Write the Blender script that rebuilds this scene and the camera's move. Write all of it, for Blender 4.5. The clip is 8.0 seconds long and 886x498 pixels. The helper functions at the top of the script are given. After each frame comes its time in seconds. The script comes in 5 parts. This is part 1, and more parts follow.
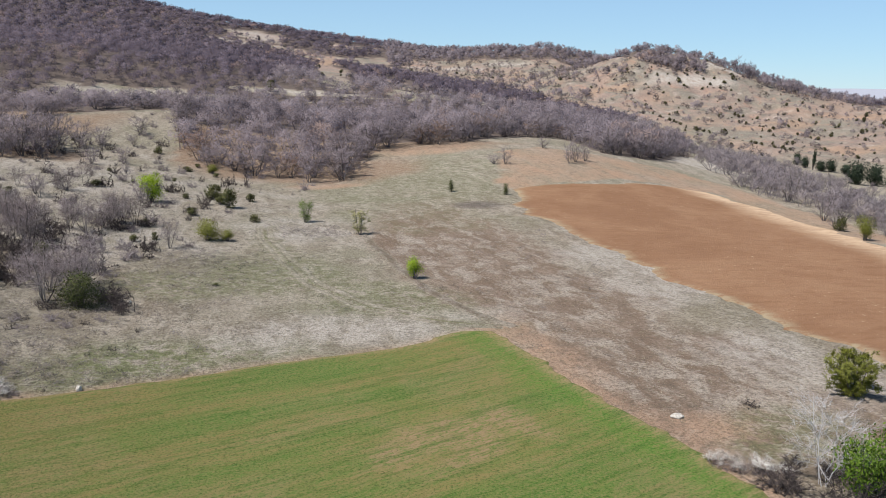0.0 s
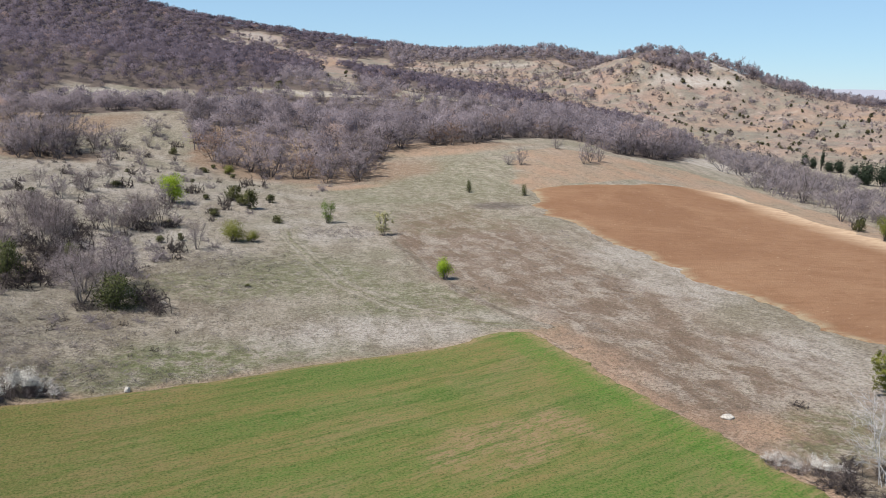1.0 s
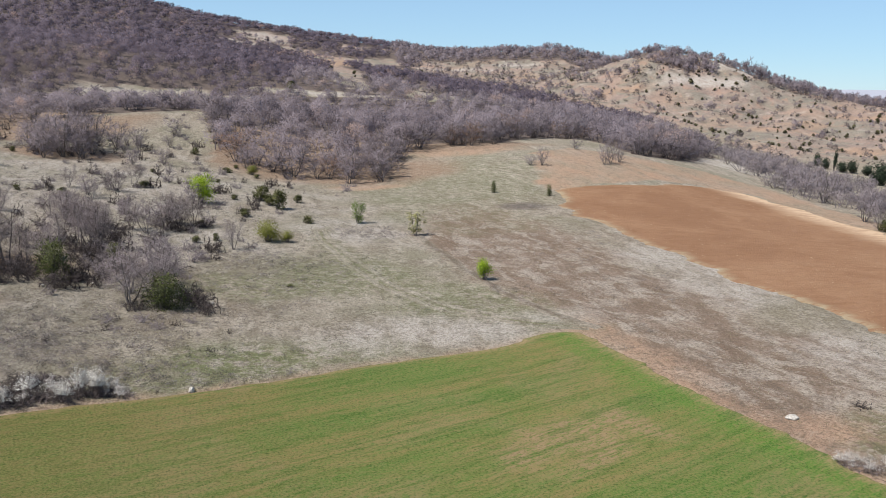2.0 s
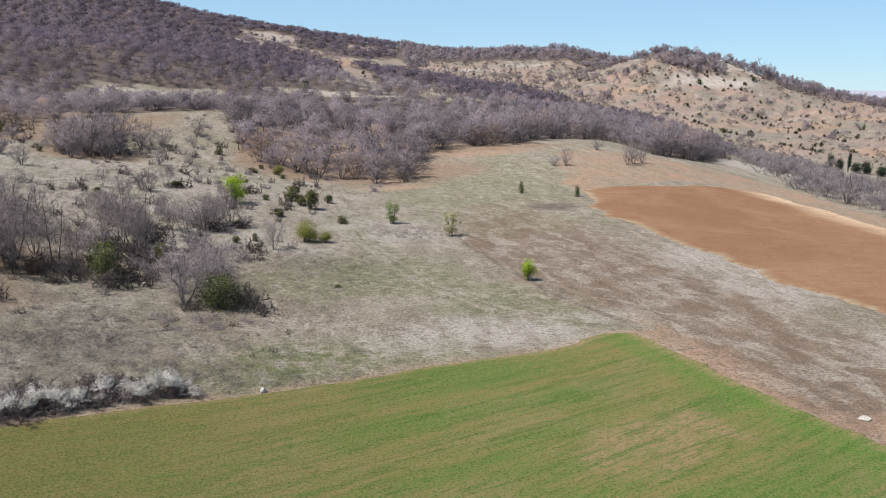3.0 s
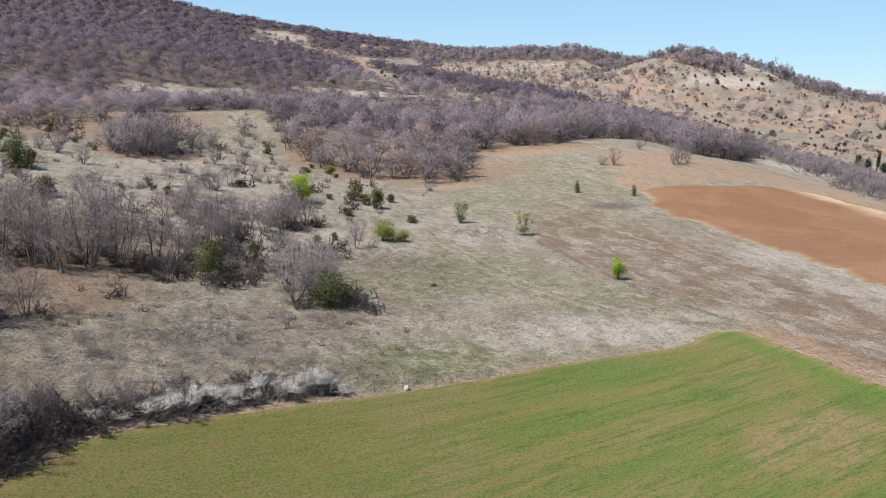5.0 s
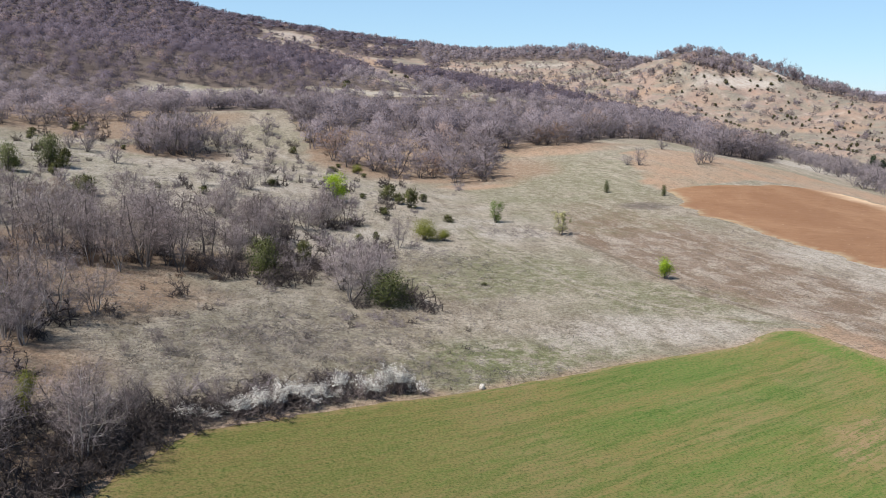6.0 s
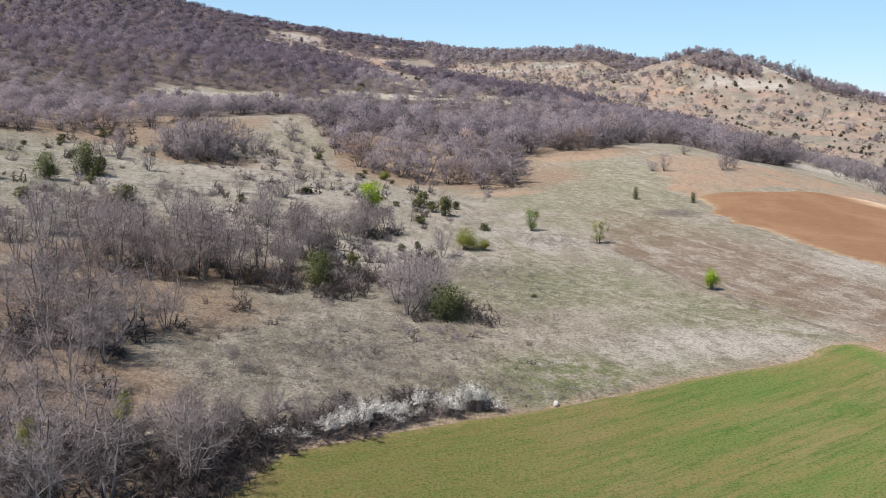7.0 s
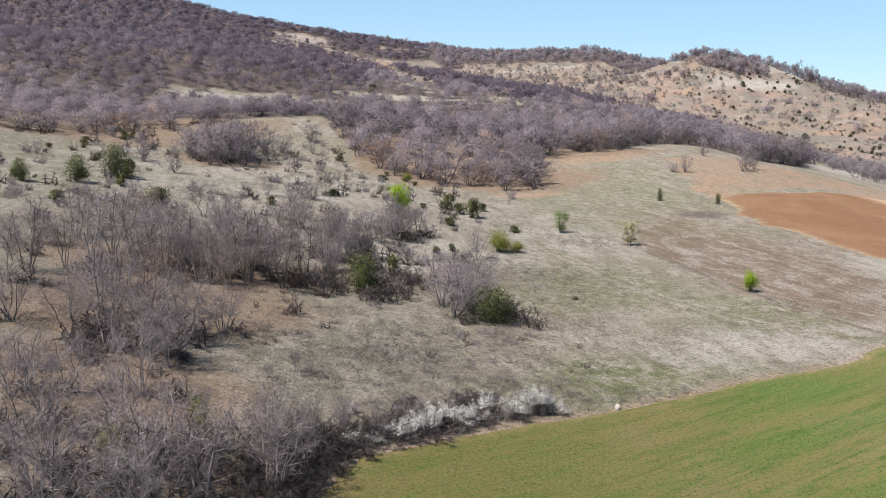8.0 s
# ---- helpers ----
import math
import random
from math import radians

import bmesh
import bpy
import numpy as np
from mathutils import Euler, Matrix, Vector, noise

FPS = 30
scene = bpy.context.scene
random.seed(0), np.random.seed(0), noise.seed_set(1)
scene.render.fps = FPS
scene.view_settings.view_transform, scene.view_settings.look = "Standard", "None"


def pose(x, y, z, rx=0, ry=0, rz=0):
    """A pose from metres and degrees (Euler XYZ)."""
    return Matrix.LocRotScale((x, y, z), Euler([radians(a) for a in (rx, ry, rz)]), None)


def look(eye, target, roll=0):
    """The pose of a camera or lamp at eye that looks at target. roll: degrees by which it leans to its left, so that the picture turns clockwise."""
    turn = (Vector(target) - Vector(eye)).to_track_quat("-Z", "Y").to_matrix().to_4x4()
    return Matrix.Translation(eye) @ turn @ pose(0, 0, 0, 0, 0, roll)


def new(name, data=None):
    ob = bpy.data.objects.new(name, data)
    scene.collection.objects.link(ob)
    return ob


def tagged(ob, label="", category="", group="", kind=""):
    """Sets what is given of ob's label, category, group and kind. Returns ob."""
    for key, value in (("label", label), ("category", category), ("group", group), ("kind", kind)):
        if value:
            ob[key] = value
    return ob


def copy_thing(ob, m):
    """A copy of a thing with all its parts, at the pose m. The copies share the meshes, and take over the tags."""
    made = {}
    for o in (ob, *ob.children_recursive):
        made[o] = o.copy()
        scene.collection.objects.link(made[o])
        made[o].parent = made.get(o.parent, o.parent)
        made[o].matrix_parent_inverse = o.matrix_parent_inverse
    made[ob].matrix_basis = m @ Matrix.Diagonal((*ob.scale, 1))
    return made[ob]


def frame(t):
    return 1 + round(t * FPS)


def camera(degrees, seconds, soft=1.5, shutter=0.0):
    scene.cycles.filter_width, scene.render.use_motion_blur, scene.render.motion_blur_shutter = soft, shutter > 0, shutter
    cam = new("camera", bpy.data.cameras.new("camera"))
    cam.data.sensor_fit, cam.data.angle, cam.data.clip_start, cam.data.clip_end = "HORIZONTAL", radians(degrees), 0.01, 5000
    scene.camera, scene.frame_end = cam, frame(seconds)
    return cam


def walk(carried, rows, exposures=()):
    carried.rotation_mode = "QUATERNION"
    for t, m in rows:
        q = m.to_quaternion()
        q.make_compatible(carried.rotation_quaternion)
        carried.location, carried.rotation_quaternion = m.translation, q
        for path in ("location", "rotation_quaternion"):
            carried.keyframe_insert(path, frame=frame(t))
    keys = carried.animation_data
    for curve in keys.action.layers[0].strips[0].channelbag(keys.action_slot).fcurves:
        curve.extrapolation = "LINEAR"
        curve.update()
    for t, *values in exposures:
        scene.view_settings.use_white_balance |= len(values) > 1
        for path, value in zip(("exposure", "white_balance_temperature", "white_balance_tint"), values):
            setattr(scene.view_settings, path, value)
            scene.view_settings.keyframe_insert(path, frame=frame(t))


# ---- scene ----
# ---- camera and its walk ----
cam = camera(54.0, 8.0, 0.58)
PATH = [
    (0, (0.0, 0.0, 25.0), (0.0, 1.966, 24.634), 0.9),
    (0.5, (-1.506, 0.039, 24.986), (-1.505, 2.006, 24.621), 0.9),
    (1, (-3.67, 0.032, 24.943), (-3.667, 1.998, 24.579), 0.9),
    (1.5, (-5.817, -0.045, 24.94), (-5.815, 1.921, 24.576), 0.9),
    (3, (-13.485, -0.2, 24.93), (-13.484, 1.767, 24.566), 1.0),
    (3.5, (-15.893, -0.211, 24.861), (-15.893, 1.755, 24.497), 1.0),
    (4, (-18.744, -0.281, 24.83), (-18.744, 1.686, 24.466), 1.0),
    (4.5, (-21.268, -0.437, 24.817), (-21.269, 1.53, 24.452), 1.0),
    (6, (-29.504, -0.578, 24.495), (-29.506, 1.388, 24.131), 1.1),
    (6.5, (-32.068, -0.664, 24.977), (-32.071, 1.302, 24.611), 1.1),
    (7, (-34.987, -0.801, 25.803), (-34.991, 1.165, 25.438), 1.1),
    (7.5, (-37.39, -0.781, 25.975), (-37.395, 1.186, 25.611), 1.0),
    (8, (-39.476, -0.8, 25.958), (-39.482, 1.167, 25.594), 1.0),
]
walk(cam, [(t, look(eye, target, roll)) for t, eye, target, roll in PATH], [(0, 0.25), (2.5, 0.29), (4.5, 0.35), (6.5, 0.41), (8, 0.43)])

# ---- world, sun, exposure ----
SUN_EL, SUN_AZ = radians(57), radians(238)  # height, and compass turn from +y towards +x
world = bpy.data.worlds.new("sky")
scene.world = world
world.use_nodes = True
wn = world.node_tree
sky = wn.nodes.new("ShaderNodeTexSky")
sky.sky_type, sky.sun_disc = "NISHITA", False
sky.sun_elevation, sky.sun_rotation = SUN_EL, SUN_AZ
sky.altitude, sky.air_density, sky.dust_density, sky.ozone_density = 1500, 1.0, 0.0, 6.0
tint = wn.nodes.new("ShaderNodeMix")
tint.data_type, tint.blend_type = "RGBA", "MULTIPLY"
tint.inputs[0].default_value, tint.inputs[7].default_value = 1.0, (0.87, 0.99, 1.01, 1)
wn.links.new(sky.outputs[0], tint.inputs[6])
haze = wn.nodes.new("ShaderNodeMix")
haze.data_type = "RGBA"
haze.inputs[7].default_value = (5.2, 7.7, 10.4, 1)
# haze lies low over the horizon and thins upwards
rise = wn.nodes.new("ShaderNodeSeparateXYZ")
thinning = wn.nodes.new("ShaderNodeMapRange")
thinning.interpolation_type = "SMOOTHSTEP"
for n, v in enumerate((0.05, 0.5, 0.45, 0.0)):
    thinning.inputs[n + 1].default_value = v
coord = wn.nodes.new("ShaderNodeTexCoord")
wn.links.new(coord.outputs["Generated"], rise.inputs[0])
wn.links.new(rise.outputs[2], thinning.inputs[0])
wn.links.new(thinning.outputs[0], haze.inputs[0])
wn.links.new(tint.outputs[2], haze.inputs[6])
wn.links.new(haze.outputs[2], wn.nodes["Background"].inputs[0])
wn.nodes["Background"].inputs[1].default_value = 0.086
sun_way = Vector((math.sin(SUN_AZ) * math.cos(SUN_EL), math.cos(SUN_AZ) * math.cos(SUN_EL), math.sin(SUN_EL)))
sun = new("sun", bpy.data.lights.new("sun", "SUN"))
sun.data.energy, sun.data.angle, sun.data.color = 5.0, radians(0.53), (1.0, 0.957, 0.925)
sun.matrix_world = look(tuple(sun_way * 300), (0, 0, 0))


# ---- materials ----
def material(name):
    mat = bpy.data.materials.new(name)
    mat.use_nodes = True
    nt = mat.node_tree
    return mat, nt, nt.nodes["Principled BSDF"]


def add(nt, kind, **values):
    """A node with its sockets set by name, value or link."""
    node = nt.nodes.new(kind)
    for key, value in values.items():
        socket = node.inputs[int(key[1:])] if key[0] == "i" and key[1:].isdigit() else node.inputs[key.replace("_", " ")]
        if isinstance(value, bpy.types.NodeSocket):
            nt.links.new(value, socket)
        else:
            socket.default_value = value
    return node


def where(nt, turn=0.0, stretch=1.0):
    """World metres, drawn out along a compass line."""
    spot = nt.nodes.new("ShaderNodeNewGeometry").outputs["Position"]
    node = nt.nodes.new("ShaderNodeMapping")
    node.vector_type = "TEXTURE"
    nt.links.new(spot, node.inputs["Vector"])
    node.inputs["Rotation"].default_value, node.inputs["Scale"].default_value = (0, 0, radians(turn)), (stretch, 1, 1)
    return node.outputs[0]


def grain(nt, vector, scale, detail=4.0, rough=0.6, warp=0.0):
    return add(nt, "ShaderNodeTexNoise", Vector=vector, Scale=scale, Detail=detail, Roughness=rough, Distortion=warp).outputs["Fac"]


def step(nt, value, low, high, a=0.0, b=1.0):
    return add(nt, "ShaderNodeMapRange", Value=value, i1=low, i2=high, i3=a, i4=b).outputs[0]


def math_node(nt, operation, a, b):
    node = nt.nodes.new("ShaderNodeMath")
    node.operation = operation
    for n, v in enumerate((a, b)):
        if isinstance(v, bpy.types.NodeSocket):
            nt.links.new(v, node.inputs[n])
        else:
            node.inputs[n].default_value = v
    return node.outputs[0]


def blend(nt, fac, a, b):
    node = nt.nodes.new("ShaderNodeMix")
    node.data_type = "RGBA"
    for n, v in ((0, fac), (6, a), (7, b)):
        if isinstance(v, bpy.types.NodeSocket):
            nt.links.new(v, node.inputs[n])
        else:
            node.inputs[n].default_value = (*v, 1) if isinstance(v, tuple) else v
    return node.outputs[2]


def bump(nt, bsdf, value, strength, distance):
    node = add(nt, "ShaderNodeBump", Height=value, Strength=strength, Distance=distance)
    nt.links.new(node.outputs[0], bsdf.inputs["Normal"])


def ground_material():
    mat, nt, bsdf = material("dry_meadow")
    flat, drawn = where(nt), where(nt, -74, 3.0)
    cover, heath = nt.nodes.new("ShaderNodeAttribute"), nt.nodes.new("ShaderNodeAttribute")
    cover.attribute_name, heath.attribute_name = "cover", "heath"
    parts = add(nt, "ShaderNodeSeparateColor", Color=cover.outputs["Color"]).outputs
    more = add(nt, "ShaderNodeSeparateColor", Color=heath.outputs["Color"]).outputs
    big, mid = grain(nt, flat, 0.06, 5, 0.6, 0.6), grain(nt, drawn, 0.42, 6, 0.7, 0.5)
    patch = grain(nt, where(nt, -74, 1.8), 0.34, 6, 0.66, 0.6)
    clump, fine, speck = grain(nt, flat, 0.9, 6, 0.7), grain(nt, flat, 3.2, 6, 0.75), grain(nt, flat, 8.0, 4, 0.7)
    # dead grass: grey straw and pale mats
    colour = blend(nt, step(nt, mid, 0.42, 0.60), (0.285, 0.24, 0.178), (0.445, 0.387, 0.302))
    colour = blend(nt, step(nt, big, 0.44, 0.58, 0, 0.75), colour, (0.265, 0.245, 0.165))
    # brown-violet heath with bleached mats in it
    dim = blend(nt, step(nt, mid, 0.42, 0.60), (0.222, 0.153, 0.106), (0.315, 0.236, 0.176))
    dim = blend(nt, step(nt, math_node(nt, "ADD", patch, math_node(nt, "MULTIPLY", clump, 0.4)), 0.70, 0.82, 0, 0.75), dim, (0.44, 0.37, 0.30))
    # grey-green matted heath of the slope
    grey = blend(nt, step(nt, mid, 0.40, 0.60), (0.24, 0.212, 0.16), (0.38, 0.34, 0.268))
    grey = blend(nt, step(nt, patch, 0.52, 0.62, 0, 0.55), grey, (0.42, 0.37, 0.30))
    dim = blend(nt, more[1], dim, grey)
    colour = blend(nt, more[0], colour, dim)
    colour = blend(nt, math_node(nt, "MULTIPLY", step(nt, patch, 0.44, 0.56), math_node(nt, "MULTIPLY", step(nt, math_node(nt, "MULTIPLY", clump, fine), 0.20, 0.27, 0.55, 0), step(nt, more[1], 0, 1, 1.0, 0.35))), colour, (0.50, 0.445, 0.36))
    # fresh grass
    fresh = math_node(nt, "MULTIPLY", parts[1], step(nt, clump, 0.40, 0.58))
    colour = blend(nt, fresh, colour, (0.15, 0.19, 0.055))
    # hill land further off: pink-brown and grey-green, with pale stony spots
    wide_far, mid_far, small_far = grain(nt, flat, 0.035, 4, 0.6, 0.8), grain(nt, flat, 0.13, 6, 0.7, 0.6), grain(nt, flat, 0.55, 5, 0.75)
    hill = blend(nt, step(nt, wide_far, 0.42, 0.58), (0.41, 0.30, 0.24), (0.29, 0.262, 0.205))
    hill = blend(nt, step(nt, mid_far, 0.55, 0.65, 0, 0.7), hill, (0.57, 0.49, 0.415))
    hill = blend(nt, step(nt, mid_far, 0.36, 0.45, 0.65, 0), hill, (0.50, 0.29, 0.20))
    hill = blend(nt, step(nt, small_far, 0.52, 0.60, 0, 0.55), hill, (0.20, 0.16, 0.13))
    colour = blend(nt, heath.outputs["Alpha"], colour, hill)
    # bare red-brown soil
    soil = math_node(nt, "MULTIPLY", parts[2], step(nt, math_node(nt, "ADD", mid, math_node(nt, "MULTIPLY", fine, 0.5)), 0.52, 0.80, 0.35, 1.0))
    colour = blend(nt, soil, colour, (0.47, 0.305, 0.20))
    # fallen oak leaves
    litter = math_node(nt, "MULTIPLY", parts[0], step(nt, clump, 0.34, 0.58, 0.45, 1.0))
    colour = blend(nt, litter, colour, (0.33, 0.222, 0.148))
    # brush and leaf mould under the closed woods, darkened for the shade between trees
    mould_shade = math_node(nt, "MULTIPLY", more[2], step(nt, clump, 0.30, 0.60, 0.6, 1.0))
    colour = blend(nt, mould_shade, colour, (0.115, 0.092, 0.088))
    # pale stony ground
    pale = math_node(nt, "MULTIPLY", cover.outputs["Alpha"], step(nt, mid, 0.36, 0.54, 0.3, 1.0))
    colour = blend(nt, pale, colour, (0.54, 0.485, 0.42))
    # dark tussocks and gaps
    colour = blend(nt, step(nt, clump, 0.52, 0.64, 0, 0.45), colour, (0.15, 0.122, 0.092))
    colour = blend(nt, step(nt, fine, 0.50, 0.60, 0, 0.6), colour, (0.125, 0.102, 0.072))
    colour = blend(nt, step(nt, speck, 0.50, 0.60, 0, 0.42), colour, (0.10, 0.082, 0.056))
    colour = blend(nt, step(nt, fine, 0.36, 0.45, 0.22, 0), colour, (0.50, 0.45, 0.35))
    # aerial haze painted on: distant woods and plain fade to blue-grey
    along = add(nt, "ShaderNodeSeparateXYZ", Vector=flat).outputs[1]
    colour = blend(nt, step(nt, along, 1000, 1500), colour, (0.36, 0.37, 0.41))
    nt.links.new(colour, bsdf.inputs["Base Color"])
    bsdf.inputs["Roughness"].default_value = 0.95
    bsdf.inputs["Specular IOR Level"].default_value = 0.15
    bsdf.inputs["Diffuse Roughness"].default_value = 0.2
    bump(nt, bsdf, math_node(nt, "ADD", math_node(nt, "MULTIPLY", fine, -1.0), math_node(nt, "MULTIPLY", clump, -1.5)), 1.0, 0.3)
    return mat


def crop_material():
    mat, nt, bsdf = material("young_crop_soil")
    flat, rows = where(nt), where(nt, 36, 30.0)
    big, band = grain(nt, flat, 0.07, 5, 0.65, 0.8), grain(nt, where(nt, 33, 7.0), 0.3, 5, 0.65, 0.4)
    line, clump, fine = grain(nt, rows, 4.5, 3, 0.6, 0.1), grain(nt, where(nt, 36, 2.5), 3.4, 6, 0.8), grain(nt, flat, 6.0, 5, 0.75)
    edge = nt.nodes.new("ShaderNodeAttribute")
    edge.attribute_name = "edge"
    parts = add(nt, "ShaderNodeSeparateColor", Color=edge.outputs["Color"]).outputs
    colour = blend(nt, step(nt, band, 0.40, 0.60), (0.185, 0.15, 0.05), (0.092, 0.142, 0.026))
    colour = blend(nt, step(nt, big, 0.50, 0.64, 0, 0.6), colour, (0.22, 0.168, 0.08))
    colour = blend(nt, step(nt, line, 0.54, 0.66, 0, 0.4), colour, (0.08, 0.145, 0.03))
    colour = blend(nt, math_node(nt, "MULTIPLY", parts[1], step(nt, clump, 0.40, 0.60, 1.0, 0.2)), colour, (0.07, 0.17, 0.016))
    across = add(nt, "ShaderNodeSeparateXYZ", Vector=flat).outputs[0]
    colour = blend(nt, math_node(nt, "MULTIPLY", step(nt, across, -8, -36, 0, 0.7), step(nt, clump, 0.40, 0.60, 0.4, 1.0)), colour, (0.115, 0.092, 0.028))
    colour = blend(nt, step(nt, clump, 0.51, 0.62, 0, 0.45), colour, (0.20, 0.158, 0.065))
    colour = blend(nt, step(nt, clump, 0.41, 0.49, 0.6, 0), colour, (0.085, 0.15, 0.03))
    colour = blend(nt, math_node(nt, "MULTIPLY", parts[0], step(nt, clump, 0.38, 0.56, 0.2, 1.0)), colour, (0.33, 0.22, 0.125))
    colour = blend(nt, math_node(nt, "MULTIPLY", parts[2], step(nt, clump, 0.40, 0.56)), colour, (0.27, 0.18, 0.10))
    streak = grain(nt, where(nt, 36, 12.0), 1.5, 6, 0.7, 0.5)
    colour = blend(nt, step(nt, streak, 0.50, 0.60, 0, 0.6), colour, (0.046, 0.105, 0.012))
    colour = blend(nt, step(nt, across, -14, -36, 0, 0.4), colour, (0.145, 0.112, 0.036))
    colour = blend(nt, step(nt, fine, 0.50, 0.58, 0, 0.48), colour, (0.215, 0.17, 0.07))
    colour = blend(nt, step(nt, fine, 0.38, 0.46, 0.7, 0), colour, (0.03, 0.055, 0.009))
    nt.links.new(colour, bsdf.inputs["Base Color"])
    bsdf.inputs["Roughness"].default_value = 0.9
    bsdf.inputs["Specular IOR Level"].default_value = 0.2
    bsdf.inputs["Diffuse Roughness"].default_value = 0.2
    bump(nt, bsdf, math_node(nt, "ADD", fine, line), 0.8, 0.12)
    return mat


def plough_material():
    mat, nt, bsdf = material("ploughed_soil")
    flat, rows = where(nt), where(nt, 12, 6.0)
    big, line = grain(nt, flat, 0.05, 6, 0.65, 0.8), grain(nt, rows, 0.8, 5, 0.65)
    clump, fine = grain(nt, where(nt, 12, 2.5), 0.8, 6, 0.75), grain(nt, flat, 4.0, 5, 0.75)
    edge = nt.nodes.new("ShaderNodeAttribute")
    edge.attribute_name = "edge"
    parts = add(nt, "ShaderNodeSeparateColor", Color=edge.outputs["Color"]).outputs
    colour = blend(nt, step(nt, big, 0.38, 0.62), (0.235, 0.127, 0.068), (0.295, 0.17, 0.095))
    colour = blend(nt, step(nt, line, 0.50, 0.66, 0, 0.45), colour, (0.22, 0.115, 0.058))
    colour = blend(nt, step(nt, math_node(nt, "MULTIPLY", clump, big), 0.31, 0.40, 0, 0.6), colour, (0.40, 0.265, 0.155))
    colour = blend(nt, step(nt, clump, 0.50, 0.60, 0, 0.5), colour, (0.20, 0.10, 0.05))
    colour = blend(nt, step(nt, fine, 0.50, 0.60, 0, 0.5), colour, (0.20, 0.10, 0.052))
    colour = blend(nt, step(nt, grain(nt, flat, 1.7, 3, 0.7), 0.66, 0.70, 0, 0.7), colour, (0.50, 0.39, 0.25))
    colour = blend(nt, math_node(nt, "MULTIPLY", parts[0], step(nt, clump, 0.40, 0.56)), colour, (0.36, 0.30, 0.19))
    colour = blend(nt, math_node(nt, "MULTIPLY", parts[2], step(nt, clump, 0.40, 0.56, 0.5, 1.0)), colour, (0.55, 0.40, 0.26))
    nt.links.new(colour, bsdf.inputs["Base Color"])
    bsdf.inputs["Roughness"].default_value = 0.95
    bsdf.inputs["Specular IOR Level"].default_value = 0.15
    bsdf.inputs["Diffuse Roughness"].default_value = 0.2
    bump(nt, bsdf, math_node(nt, "ADD", fine, line), 0.9, 0.18)
    return mat


def plant_material(name, dark, light, rough=0.75, thin=0.0, odd=None, gaps=0.0):
    """Bark, twigs, leaves: each piece a shade of its own, and each plant a shade of its own."""
    mat, nt, bsdf = material(name)
    island = nt.nodes.new("ShaderNodeNewGeometry").outputs["Random Per Island"]
    plant = nt.nodes.new("ShaderNodeObjectInfo").outputs["Random"]
    colour = blend(nt, island, dark, light)
    colour = blend(nt, step(nt, plant, 0, 1, 0, 0.35), colour, dark)
    if odd:
        colour = blend(nt, step(nt, island, 0.80, 0.86), colour, odd)
    nt.links.new(colour, bsdf.inputs["Base Color"])
    bsdf.inputs["Roughness"].default_value = rough
    bsdf.inputs["Specular IOR Level"].default_value = 0.25
    if gaps:
        veil(nt, bsdf, colour, 0.35, gaps)
    elif thin:
        out = nt.nodes["Material Output"]
        glow = add(nt, "ShaderNodeBsdfTranslucent", Color=colour)
        mixed = add(nt, "ShaderNodeMixShader", i0=thin, i1=bsdf.outputs[0], i2=glow.outputs[0])
        nt.links.new(mixed.outputs[0], out.inputs[0])
    return mat


def veil(nt, bsdf, colour, thin, gaps):
    """Sprays of twigs finer than a finger: light passes between them and glows through."""
    glow = add(nt, "ShaderNodeBsdfTranslucent", Color=colour)
    clear = nt.nodes.new("ShaderNodeBsdfTransparent")
    mixed = add(nt, "ShaderNodeMixShader", i0=thin, i1=bsdf.outputs[0], i2=glow.outputs[0])
    open_mix = add(nt, "ShaderNodeMixShader", i0=gaps, i1=mixed.outputs[0], i2=clear.outputs[0])
    nt.links.new(open_mix.outputs[0], nt.nodes["Material Output"].inputs[0])


def woods_material(name, dark, light, odd, gaps=0.38):
    """Twigs of a whole wood: each tree a tone of its own, a few russet."""
    mat, nt, bsdf = material(name)
    tree_tone = nt.nodes.new("ShaderNodeAttribute")
    tree_tone.attribute_name = "tone"
    island = nt.nodes.new("ShaderNodeNewGeometry").outputs["Random Per Island"]
    tone = tree_tone.outputs["Fac"]
    colour = blend(nt, math_node(nt, "ADD", math_node(nt, "MULTIPLY", tone, 0.85), math_node(nt, "MULTIPLY", island, 0.15)), dark, light)
    colour = blend(nt, step(nt, tone, 0.955, 0.97, 0, 0.55), colour, odd)
    nt.links.new(colour, bsdf.inputs["Base Color"])
    bsdf.inputs["Roughness"].default_value = 0.9
    bsdf.inputs["Specular IOR Level"].default_value = 0.1
    veil(nt, bsdf, colour, 0.45, gaps)
    return mat


def stone_material(name, light, dark):
    mat, nt, bsdf = material(name)
    flat = where(nt)
    colour = blend(nt, step(nt, grain(nt, flat, 6, 5, 0.7), 0.4, 0.65), light, dark)
    nt.links.new(colour, bsdf.inputs["Base Color"])
    bsdf.inputs["Roughness"].default_value = 0.9
    bump(nt, bsdf, grain(nt, flat, 12, 5, 0.7), 0.6, 0.05)
    return mat


